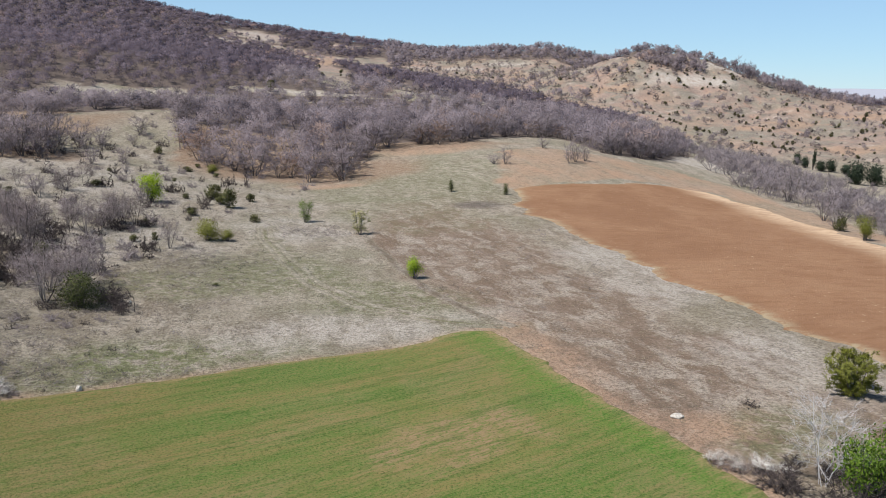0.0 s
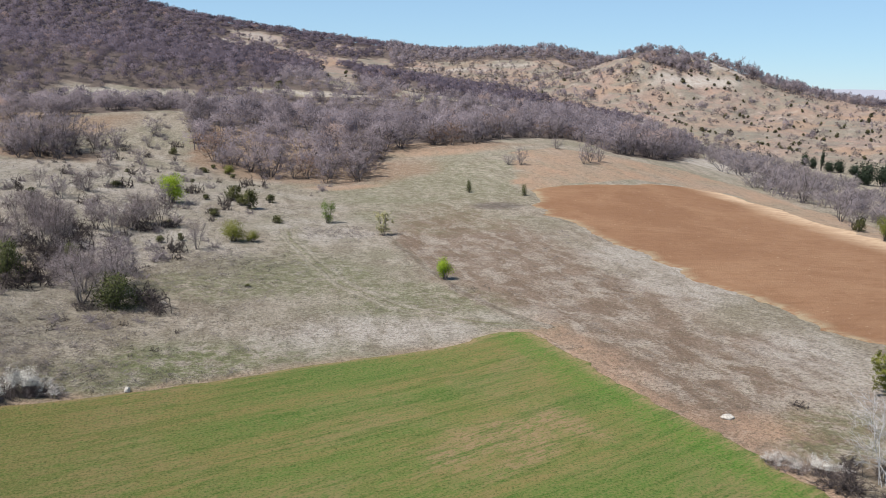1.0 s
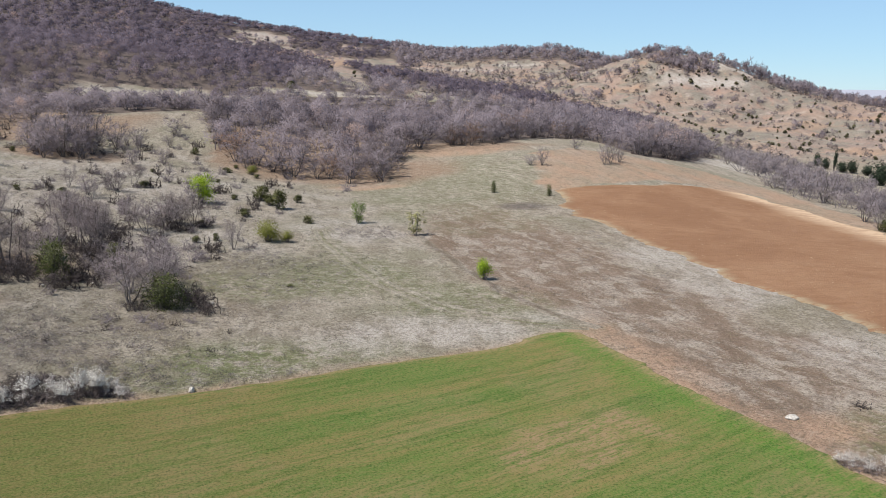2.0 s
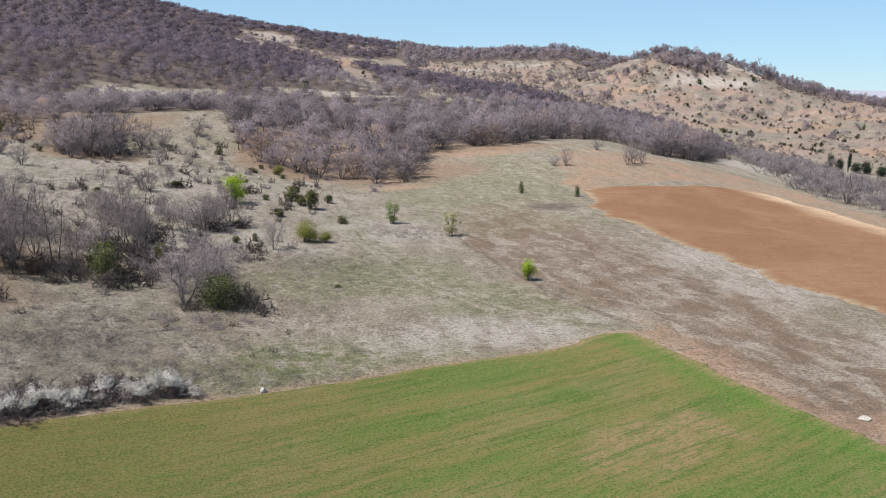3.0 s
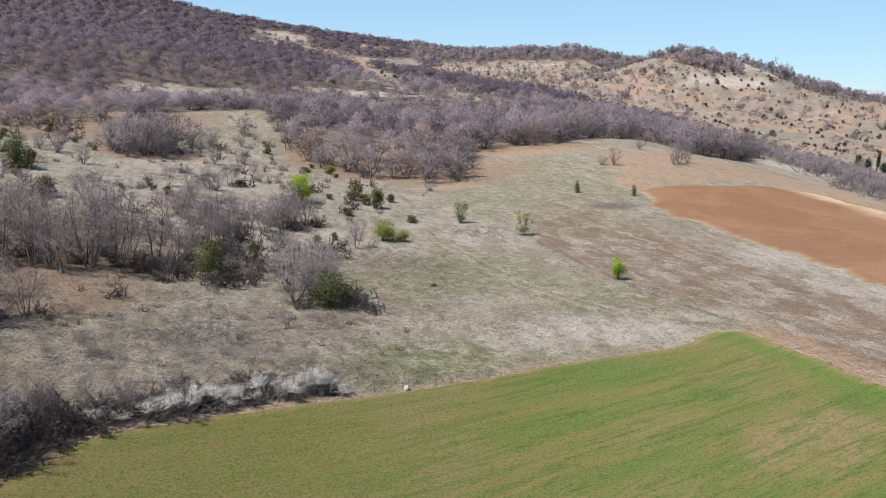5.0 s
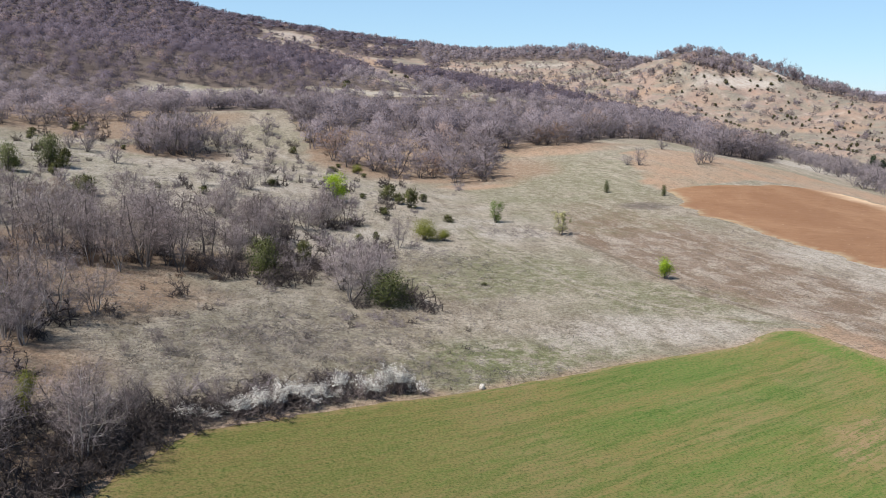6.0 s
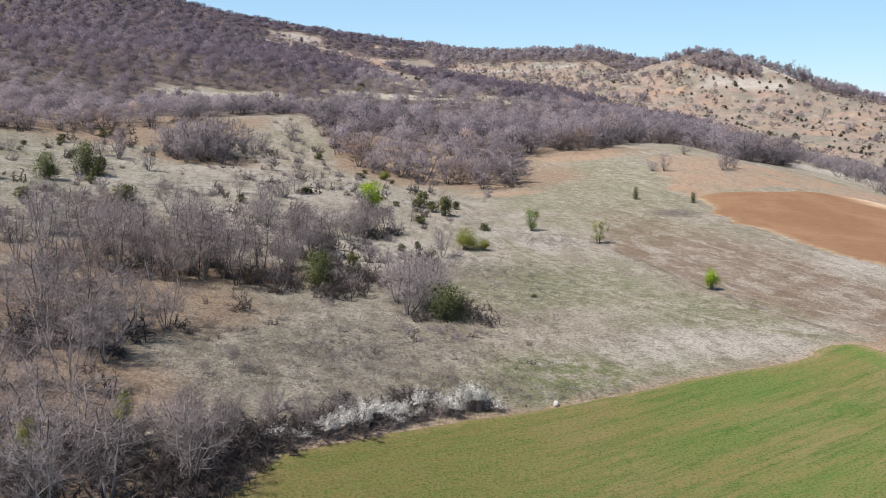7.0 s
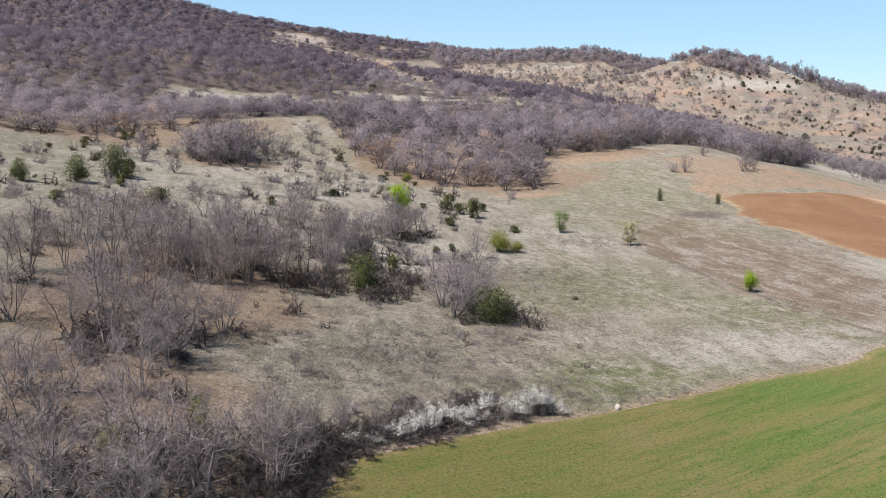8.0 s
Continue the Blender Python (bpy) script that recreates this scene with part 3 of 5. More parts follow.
# ---- plant building ----
def rounded(verts, faces, centre, mix):
    """Turns every face outwards and gives normals that swell round a centre, as a crown of fine twigs shades."""
    verts, normals, out_faces = np.asarray(verts, float), np.zeros((len(verts), 3)), []
    first = np.array([f[:3] for f in faces])
    a, b, c = verts[first[:, 0]], verts[first[:, 1]], verts[first[:, 2]]
    flat = unit(np.cross(b - a, c - a))
    swell = unit((a + b + c) / 3 - centre)
    turned = (flat * swell).sum(-1) < 0
    flat[turned] *= -1
    for n, f in enumerate(faces):
        f = list(f)[::-1] if turned[n] else list(f)
        out_faces.append(f)
        normals[f] = swell[n] + mix * flat[n]
    return out_faces, unit(normals)


def shade_by(me, normals):
    me.polygons.foreach_set("use_smooth", [True] * len(me.polygons))
    me.normals_split_custom_set_from_vertices(np.asarray(normals).tolist())


class Shape:
    """Vertices and faces of one mesh, gathered piece by piece."""

    def __init__(self):
        self.verts, self.faces, self.count = [], [], 0

    def put(self, verts, faces):
        self.verts.append(verts)
        self.faces += (faces + self.count).tolist()
        self.count += len(verts)

    def tubes(self, p, q, r, s, n=4):
        """Tapered limbs from p to q with radii r and s."""
        p, q, r, s = (np.asarray(v, float) for v in (p, q, r, s))
        if not len(p):
            return
        ahead = unit(q - p)
        a = unit(np.cross(ahead, np.where(abs(ahead[:, 2:]) > 0.9, [[1.0, 0, 0]], [[0, 0, 1.0]])))
        b = np.cross(ahead, a)
        turn = np.arange(n) * 2 * np.pi / n
        ring = a[:, None] * np.cos(turn)[None, :, None] + b[:, None] * np.sin(turn)[None, :, None]
        verts = np.concatenate([p[:, None] + ring * r[:, None, None], q[:, None] + ring * s[:, None, None]], 1)
        i = np.arange(n)
        quad = np.stack([i, (i + 1) % n, n + (i + 1) % n, n + i], -1)
        self.put(verts.reshape(-1, 3), (quad[None] + (np.arange(len(p)) * 2 * n)[:, None, None]).reshape(-1, 4))

    def slivers(self, p, way, width, rng, facing=None):
        """Thin twigs or blades, one triangle each."""
        across = unit(np.cross(way, rng.normal(size=way.shape) if facing is None else facing)) * (np.asarray(width) / 2).reshape(-1, 1)
        self.put(np.stack([p - across, p + across, p + way], 1).reshape(-1, 3), np.arange(len(p) * 3).reshape(-1, 3))

    def leaves(self, at, size, rng, up=0.0):
        """Small pointed leaves, one four-cornered face each."""
        a = unit(rng.normal(size=at.shape) + [0, 0, up])
        b = unit(np.cross(a, rng.normal(size=at.shape)))
        size = np.asarray(size).reshape(-1, 1)
        self.put(np.stack([at + a * size, at + b * size * 0.55, at - a * size, at - b * size * 0.55], 1).reshape(-1, 3), np.arange(len(at) * 4).reshape(-1, 4))

    def link(self, name, mat, parent=None, label="", centre=None, mix=0.5):
        verts = np.concatenate(self.verts)
        if centre is not None:
            self.faces, normals = rounded(verts, self.faces, centre, mix)
        ob = link_mesh(name, verts, np.zeros((0, 3), int), mat, parent)
        me = ob.data
        me.clear_geometry()
        me.from_pydata([tuple(v) for v in verts.tolist()], [], [tuple(f) for f in self.faces])
        me.update()
        if centre is not None:
            shade_by(me, normals)
        return tagged(ob, label)


def bent(p, q, bits, wander, sag, rng):
    """A bent line of points from p to q."""
    t = np.linspace(0, 1, bits + 1)[:, None]
    line = p + (q - p) * t
    swing = rng.normal(size=(bits + 1, 3)) * wander * np.linalg.norm(q - p)
    swing[0] = swing[-1] = 0
    line = line + swing
    line[:, 2] -= sag * np.linalg.norm(q - p) * (t * (1 - t))[:, 0]
    return line


def skeleton(rng, stems, boughs, forks, wide, low):
    """Limbs of a tree one metre high that fan upwards from the foot: lists of stem, bough and fork lines."""
    lines = ([], [], [])
    middle, radii = np.array([0, 0, 0.42 + 0.42 * low]), np.array([wide / 2, wide / 2, 0.58 - 0.42 * low])
    for s in range(stems):
        turn = 2 * np.pi * (s + rng.uniform(-0.35, 0.35)) / stems
        out = np.array([np.cos(turn), np.sin(turn), 0]) * (stems > 1)
        top = out * wide * rng.uniform(0.1, 0.38) + [*rng.normal(0, 0.03, 2), rng.uniform(0.74, 0.93)]
        stem = bent(out * 0.03, top, 5, 0.022, 0.16, rng)
        lines[0].append(stem)
        for n in range(boughs):
            t = low + (0.97 - low) * (n + rng.uniform()) / boughs
            k = min(int(t * 5), 4)
            spot = stem[k] + (stem[k + 1] - stem[k]) * (t * 5 - k)
            swing = turn + 2.4 * n + rng.uniform(-0.5, 0.5)
            side_way = np.array([np.cos(swing), np.sin(swing), 0]) + 0.5 * out
            way = unit(unit(side_way) * rng.uniform(0.7, 1.0) + [0, 0, rng.uniform(0.15, 0.85)])
            goal = spot + way * wide * rng.uniform(0.26, 0.5) * (1.1 - 0.5 * t)
            far_out = np.linalg.norm((goal - middle) / radii)
            goal = middle + (goal - middle) * min(1, rng.uniform(0.86, 1.02) / far_out)
            bough = bent(spot, goal, 3, 0.05, 0.22, rng)
            lines[1].append(bough)
            for f in range(forks):
                k = int(rng.integers(0, 3))
                spot_f = bough[k] + (bough[k + 1] - bough[k]) * rng.uniform(0.2, 1)
                way = unit(unit(bough[k + 1] - bough[k]) * 0.8 + rng.normal(size=3) * 0.6 + [0, 0, 0.22])
                lines[2].append(bent(spot_f, spot_f + way * rng.uniform(0.07, 0.19), 2, 0.1, 0.1, rng))
    return lines


def pairs(lines, r0, r1):
    p, q, r, s = [], [], [], []
    for line in lines:
        n = len(line) - 1
        for k in range(n):
            p.append(line[k]), q.append(line[k + 1])
            r.append(r0 + (r1 - r0) * k / n), s.append(r0 + (r1 - r0) * (k + 1) / n)
    return p, q, r, s


def twig_points(lines, each, rng):
    """Starting points and ways of twigs along lines."""
    p, w = [], []
    for line in lines:
        n = len(line) - 1
        k = rng.integers(0, n, each)
        t = rng.uniform(0, 1, (each, 1))
        a, b = line[k], line[k + 1]
        p.append(a + (b - a) * t)
        w.append(unit(unit(b - a) * 0.65 + rng.normal(size=(each, 3)) * 0.6 + [0, 0, 0.16]))
    return np.concatenate(p), np.concatenate(w)


def tree(name, label, category, seed, tall, wide, stems, boughs, forks, twigs, twig_wide, bark, crown, thick=0.014, twig_long=0.09, low=0.2, leaf=None, group="", domed=False, haze=0):
    """A bare or leafy tree with a trunk and a crown. leaf: material, number on each fork, size, spread."""
    rng = np.random.default_rng(seed)
    thing = new(name)
    lines = [[line * tall / 1.02 for line in some] for some in skeleton(rng, stems, boughs, forks, wide / tall, low)]
    wood = Shape()
    wood.tubes(*pairs(lines[0], thick * tall, thick * tall * 0.35), 4)
    wood.tubes(*pairs(lines[1], thick * tall * 0.34, thick * tall * 0.08), 3)
    ends = np.array([line[0] for line in lines[2]]), np.array([line[-1] for line in lines[2]])
    if not domed:
        wood.tubes(*ends, np.full(len(ends[0]), twig_wide * 0.7), np.full(len(ends[0]), twig_wide * 0.25), 3)
    wood.link("trunk", bark, thing)
    p, w = twig_points(lines[2] + lines[1], twigs, rng)
    fine = Shape()
    out = unit(p - [0, 0, tall * (0.25 + 0.5 * low)] + rng.normal(size=p.shape) * 0.16 * tall)
    fine.slivers(p, w * rng.uniform(0.4, 1.3, (len(p), 1)) * twig_long * tall, np.full(len(p), twig_wide), rng, out)
    if leaf:
        tagged(fine.link("twig_layer", crown, thing), kind="stuff")
        mat, each, size, spread = leaf
        p, w = twig_points(lines[2], each, rng)
        green = Shape()
        green.leaves(p + w * rng.uniform(0, 1, (len(p), 1)) * spread * tall, rng.uniform(0.6, 1.3, len(p)) * size, rng)
        green.link("crown", mat, thing, centre=(0, 0, 0.35 * tall), mix=0.6)
    else:
        if haze:
            # the finest twigs, closer together than the eye can part
            p, w = twig_points(lines[2], max(1, haze // len(lines[2])), rng)
            p = p + w * rng.uniform(0.1, 1.0, (len(p), 1)) * 0.08 * tall
            mist = Shape()
            mist.slivers(p, unit(w + rng.normal(size=p.shape) * 0.45 + [0, 0, 0.2]) * rng.uniform(0.6, 1.4, (len(p), 1)) * 0.055 * tall, rng.uniform(0.6, 1.4, len(p)) * 0.0028 * tall, rng)
            tagged(mist.link("twig_layer", FINE_TWIGS, thing, centre=(0, 0, 0.25 * tall), mix=2.0), kind="stuff")
        fine.link("crown", crown, thing, centre=(0, 0, 0.25 * tall), mix=0.35 if domed else 2.0)
    return tagged(thing, label, category, group)


def bush(name, label, category, seed, tall, wide, lobes, leaves, size, mat, stem_mat, ragged_edge=0.25, group="", needle=False, rise=0.70):
    """A round leafy bush of several uneven lobes on short stems."""
    rng = np.random.default_rng(seed)
    thing = new(name)
    turn = rng.uniform(0, 2 * np.pi, lobes)
    far = np.sqrt(rng.uniform(0, 1, lobes)) * 0.26 * wide
    core = np.stack([np.cos(turn) * far, np.sin(turn) * far, rng.uniform(0.14, rise, lobes) * tall], -1)
    core[:, 2] = np.minimum(core[:, 2], tall * (0.84 - 1.6 * (far / wide) ** 2))
    reach = rng.uniform(0.16, 0.27, lobes)
    stems = Shape()
    foot = rng.normal(size=(lobes, 3)) * [0.05 * wide, 0.05 * wide, 0]
    stems.tubes(foot, core, np.full(lobes, 0.012 * tall + 0.01), np.full(lobes, 0.008), 4)
    stems.link("trunk", stem_mat, thing)
    pick = rng.integers(0, lobes, leaves)
    out = unit(rng.normal(size=(leaves, 3)))
    dist = rng.uniform(0.35, 1.0, (leaves, 1)) ** 0.6 * (1 + ragged_edge * rng.normal(size=(leaves, 1)))
    at = core[pick] + out * dist * np.stack([reach[pick] * wide, reach[pick] * wide, reach[pick] * tall * 0.95], -1)
    at[:, 2] = np.maximum(at[:, 2], 0.03)
    crown = Shape()
    if needle:
        crown.slivers(at, unit(out + [0, 0, 0.8]) * rng.uniform(0.8, 1.6, (leaves, 1)) * size * 2, np.full(leaves, size * 0.8), rng)
    else:
        crown.leaves(at, rng.uniform(0.6, 1.3, leaves) * size, rng)
    crown.link("crown", mat, thing, centre=(0, 0, 0.3 * tall), mix=0.6)
    return tagged(thing, label, category, group)


def shrub(name, label, category, seed, tall, wide, canes, twigs, twig_wide, mat, group="", bloom=None, tips=None):
    """A low thicket of thin canes. bloom: material, number, size of the blossoms."""
    rng = np.random.default_rng(seed)
    thing = new(name)
    foot = np.stack([rng.normal(0, 0.17 * wide, canes), rng.normal(0, 0.17 * wide, canes), np.zeros(canes)], -1)
    lines = []
    for f in foot:
        way = unit(rng.normal(size=3) * [1, 1, 0.6] + [0, 0, 0.55])
        goal = np.array([way[0] * wide * 0.42, way[1] * wide * 0.42, 0.12 * tall + abs(way[2]) * tall * 0.8]) * rng.uniform(0.7, 1.05)
        lines.append(bent(f, goal, 4, 0.07, -0.3, rng))
    stems = Shape()
    stems.tubes(*pairs(lines, 0.006 * tall + twig_wide * 0.4, twig_wide * 0.2), 3)
    tagged(stems.link("framework", mat, thing), kind="stuff")
    p, w = twig_points(lines, max(1, twigs // canes), rng)
    crown = Shape()
    crown.slivers(p, w * rng.uniform(0.4, 1.4, (len(p), 1)) * (0.15 * tall + 0.06), np.full(len(p), twig_wide), rng)
    tagged(crown.link("crown", tips or mat, thing), kind="stuff")
    if bloom:
        mat_b, number, size = bloom
        p, w = twig_points(lines, max(1, number // canes), rng)
        p = p + w * rng.uniform(0, 0.22, (len(p), 1)) * tall
        p = p[p[:, 2] > 0.42 * tall]
        white = Shape()
        white.leaves(p, rng.uniform(0.6, 1.4, len(p)) * size, rng)
        tagged(white.link("blossom", mat_b, thing, centre=(0, 0, 0.1 * tall), mix=0.4), kind="stuff")
    return tagged(thing, label, category, group)


USED = set()


def plant(kind, x, y, tall, wide, rng, label="", tilt=4):
    """Plants a template, or a copy of it, scaled to a height and width. kind: thing, its height, its width."""
    thing, h0, w0 = kind
    m = Matrix.LocRotScale((x, y, ground_z(x, y) - 0.06), Euler((radians(rng.uniform(-tilt, tilt)), radians(rng.uniform(-tilt, tilt)), rng.uniform(0, 6.28))), (wide / w0, wide / w0, tall / h0))
    if thing.name not in USED:
        USED.add(thing.name)
        thing.matrix_basis = m
        made = thing
    else:
        made = copy_thing(thing, m)
        made.scale = m.to_scale()
    return tagged(made, label)


def boulder(label, x, y, long, tall, seed, rock=STONE):
    rng = np.random.default_rng(seed)
    bm = bmesh.new()
    bmesh.ops.create_icosphere(bm, subdivisions=3, radius=0.5)
    for v in bm.verts:
        k = 1 + 0.22 * noise.noise(Vector(v.co) * 2.4 + Vector((seed * 7.1, 0, 0))) + 0.08 * noise.noise(Vector(v.co) * 7)
        v.co = Vector((v.co.x * long * k, v.co.y * long * 0.75 * k, max(v.co.z, -0.3) * tall * 1.3 * k))
    me = bpy.data.meshes.new("rock")
    bm.to_mesh(me)
    bm.free()
    me.materials.append(rock)
    ob = new("rock", me)
    ob.matrix_basis = pose(x, y, ground_z(x, y) + 0.25 * tall, 0, 0, rng.uniform(0, 360))
    return tagged(ob, label, "rock")


# ---- ground and fields ----
build_ground()
build_field("crop_field", CROP_LEFT, CROP_RIGHT, -60, 79.6, 0.7, 110, 0.1, CROP, "field of young green crop sown in rows", 0.15)
build_field("ploughed_field", PLOUGH_LEFT, PLOUGH_RIGHT, 40, 190, 0.9, 70, 0.1, PLOUGH, "ploughed field of red-brown bare soil", 0.9)

build_track("wheel_track", TRACK, -0.85, 0.7, "faint pale wheel rut across the dry meadow", 0.4, 0.0, 0.0, 0.3)
build_track("wheel_track", TRACK, 0.85, 0.7, "faint pale wheel rut across the dry meadow", 0.4, 0.0, 0.0, 0.3)
build_track("wheel_track", TRACK, 0.0, 0.8, "green grass strip between two wheel ruts", 0.7, 0.0, 0.0)
build_track("old_furrow", RUT, 0.0, 1.3, "old dark furrow between meadow and heath", 0.25, 1.0, 0.45)

# ---- templates: (thing, its height, its width) ----
BELT, WOOD = "trees of the belt by the crop", "trees of the oak wood"
OAK = [(tree("bare_tree", "leafless grey-twigged scrub oak with several stems", "tree", 10 + n, 6, (6.0, 5.2, 6.6, 5.0)[n], (5, 4, 6, 3)[n], (8, 9, 7, 11)[n], 6, 9, 0.0105, OAK_BARK, TWIGS, thick=0.0118, low=(0.34, 0.4, 0.3, 0.44)[n], twig_long=0.065, group=BELT, haze=3200), 6, 6.0) for n in range(4)]
OAK.append((tree("bare_tree", "scrub oak holding russet dead leaves on its twigs", "tree", 15, 6, 5.6, 4, 9, 6, 12, 0.017, OAK_BARK, RUSSET, thick=0.0105, twig_long=0.07, low=0.3, group=BELT, haze=2600), 6, 6.0))
LILAC_OAK = (tree("bare_tree", "leafless lilac-grey tree with fine twigs", "tree", 17, 6, 6.2, 5, 8, 6, 11, 0.0115, OAK_BARK, PALE_LILAC, thick=0.0118, twig_long=0.065, low=0.28, group=BELT, haze=3200), 6, 6.2)
SLIM = [(tree("bare_tree", "slim upright leafless oak with dark stems", "tree", 33 + n, 7, (3.6, 4.2)[n], (3, 4)[n], (11, 9)[n], 5, 9, 0.0145, BARK, TWIGS, thick=0.0095, twig_long=0.06, low=(0.32, 0.36)[n], group=BELT, haze=1900), 7, 4.0) for n in range(2)]
MID = [(tree("bare_tree", "leafless grey oak of the wood's outer row", "tree", 20 + n, 8, (8.4, 7.6, 9, 7)[n], (4, 5, 6, 3)[n], (8, 7, 6, 10)[n], 5, 11, 0.08, BARK, MID_TWIGS, thick=0.011, low=(0.12, 0.08, 0.06, 0.16)[n], group=WOOD, domed=True), 8, 8.2) for n in range(4)]
MID_RED = (tree("bare_tree", "oak still holding russet dead leaves in winter", "tree", 27, 8, 8.2, 4, 8, 5, 11, 0.06, BARK, MID_RUSSET, thick=0.011, low=0.12, domed=True), 8, 8.2)
MID_GREY = (tree("bare_tree", "pale lilac-grey leafless tree in the valley", "tree", 28, 8, 8.2, 5, 7, 5, 11, 0.05, BARK, VALLEY_TWIGS, low=0.1, group="trees of the valley", domed=True), 8, 8.2)
SILVER = (tree("bare_tree", "silver-white leafless tree at the field corner", "tree", 31, 6, 4.6, 4, 9, 6, 10, 0.013, PALE_BARK, PALE_BARK, thick=0.0055, low=0.2), 6, 4.6)
LONE = (bush("leafy_tree", "small bright spring-green tree alone on the meadow", "tree", 40, 3.3, 2.8, 10, 3600, 0.058, SPRING, BARK, 0.3, rise=0.85), 3.3, 2.8)
SPRING_TREE = (bush("leafy_tree", "round bright yellow-green tree in fresh leaf", "tree", 41, 4.1, 4.0, 15, 4600, 0.075, SPRING, BARK, 0.26, rise=0.8), 4.1, 4.0)
GREEN_TREE = (bush("leafy_tree", "small fresh green tree on the dry slope", "tree", 42, 4, 3.6, 11, 3600, 0.062, FRESH, BARK, 0.28, rise=0.82), 4, 3.6)
OLIVE_TREE = (tree("leafy_tree", "olive-green leafy tree beside the ploughed field", "tree", 43, 4, 4.4, 5, 9, 6, 4, 0.02, BARK, BARK, low=0.0, leaf=(OLIVE, 80, 0.06, 0.08)), 4, 4.4)
SAPLING = (tree("sapling", "thin sapling with pale yellow buds", "tree", 44, 4.2, 2.6, 3, 6, 4, 5, 0.018, BARK, RUSSET, low=0.15, leaf=(BUD, 60, 0.05, 0.07)), 4.2, 2.8)
GREEN_BUSH = [(bush("leafy_bush", "rounded olive-green bush in young leaf", "bush", 50 + n, 3.5, 4.6, 20, 4000, 0.074, (OLIVE, DARK_LEAF, FRESH)[n], BARK), 3.5, 4.6) for n in range(3)]
JUNIPER = [(bush("juniper_bush", "dark olive juniper bush on the dry slope", "bush", 60 + n, 2.4, 2.4, 12, 1100, 0.105, NEEDLES, BARK, 0.15, "junipers of the slope", True), 2.4, 2.4) for n in range(3)]
FAR_JUNIPER = (bush("juniper_bush", "small dark juniper on the far hillside", "bush", 65, 2.4, 2.4, 9, 140, 0.26, FAR_NEEDLES, BARK, 0.05, "junipers of the far hill", False, 0.62), 2.4, 2.4)
THICKET = [(shrub("thicket_shrub", "leafless dark grey thicket of thin canes", "shrub", 70 + n, 2.6, 3.2, 16, 850, 0.03, HEDGE, "shrubs of the hedge"), 2.6, 3.2) for n in range(2)]
LILAC = (shrub("bare_shrub", "pale lilac-grey leafless shrub on the slope", "shrub", 73, 2.4, 3.2, 16, 760, 0.028, GREY_TWIGS, "grey shrubs of the slope"), 2.4, 3.2)
BLACKTHORN = [(shrub("blossoming_shrub", "blackthorn shrub covered in white blossom at the field edge", "shrub", 76 + n, 1.8, 2.6, 30, 900, 0.02, TWIGS, "blossoming shrubs of the hedge", (BLOSSOM, (7000, 2600)[n], 0.032)), 1.8, 2.6) for n in range(2)]
LOW = [(shrub("low_shrub", "knee-high grey leafless shrub in dead grass", "shrub", 80 + n, 0.9, 1.5, 8, 280, 0.024, (GREY_TWIGS, HEATH)[n], "low shrubs of the slope"), 0.9, 1.5) for n in range(2)]
DARK_LOW = (shrub("undergrowth_shrub", "dark leafless undergrowth in dead leaves", "shrub", 83, 1.6, 3.2, 9, 330, 0.06, HEDGE, "undergrowth of the wood's edge"), 1.6, 3.2)
RUSSET_LOW = (shrub("low_shrub", "young oak scrub holding russet dead leaves", "shrub", 87, 1.4, 2.0, 10, 420, 0.035, RUSSET, "russet scrub under the belt"), 1.4, 2.0)
PINE_TREE = (bush("pine_tree", "dark green pine with a broad dense crown", "tree", 90, 9, 8, 26, 2600, 0.26, PINE, BARK, 0.12, "pines of the valley", False), 9, 8)
CYPRESS = (bush("cypress_tree", "tall narrow dark cypress among pines", "tree", 91, 9.5, 2.2, 16, 900, 0.2, PINE, BARK, 0.1, "", False), 9.5, 2.2)

rng = np.random.default_rng(5)

# ---- belt of trees at the crop's upper corner ----
BELT_FRONT = [(-59, 38, 5.9), (-57.2, 44.1, 5.8), (-53.8, 41.9, 5.8), (-49.1, 44.2, 5), (-58.8, 52.1, 4.7),
              (-64.9, 62.4, 6.9), (-63.8, 68, 6.4), (-59.4, 64, 5.5), (-57.3, 66.8, 4.2), (-58.7, 57.7, 4.4), (-72, 62.3, 4.8), (-65.4, 48.9, 4.6), (-62.1, 45.9, 5), (-63, 51.1, 3.9),
              (-64, 35, 6), (-69, 40, 6), (-66.5, 65.5, 5.5), (-61.5, 60.5, 5.6), (-60.2, 58.2, 5.0), (-63.2, 58.6, 4.6), (-66.8, 60.6, 5.2), (-66, 43, 5.4),
              (-48.3, 42.4, 4.6), (-51.4, 38.6, 5.8), (-53.4, 36.8, 6), (-56.5, 34, 6),]
for x, y, h in BELT_FRONT:
    plant(LILAC_OAK if rng.uniform() < 0.15 else OAK[min(int(rng.integers(0, 9)) // 2, 4)], x, y, h * 1.1, h * rng.uniform(0.95, 1.2), rng)
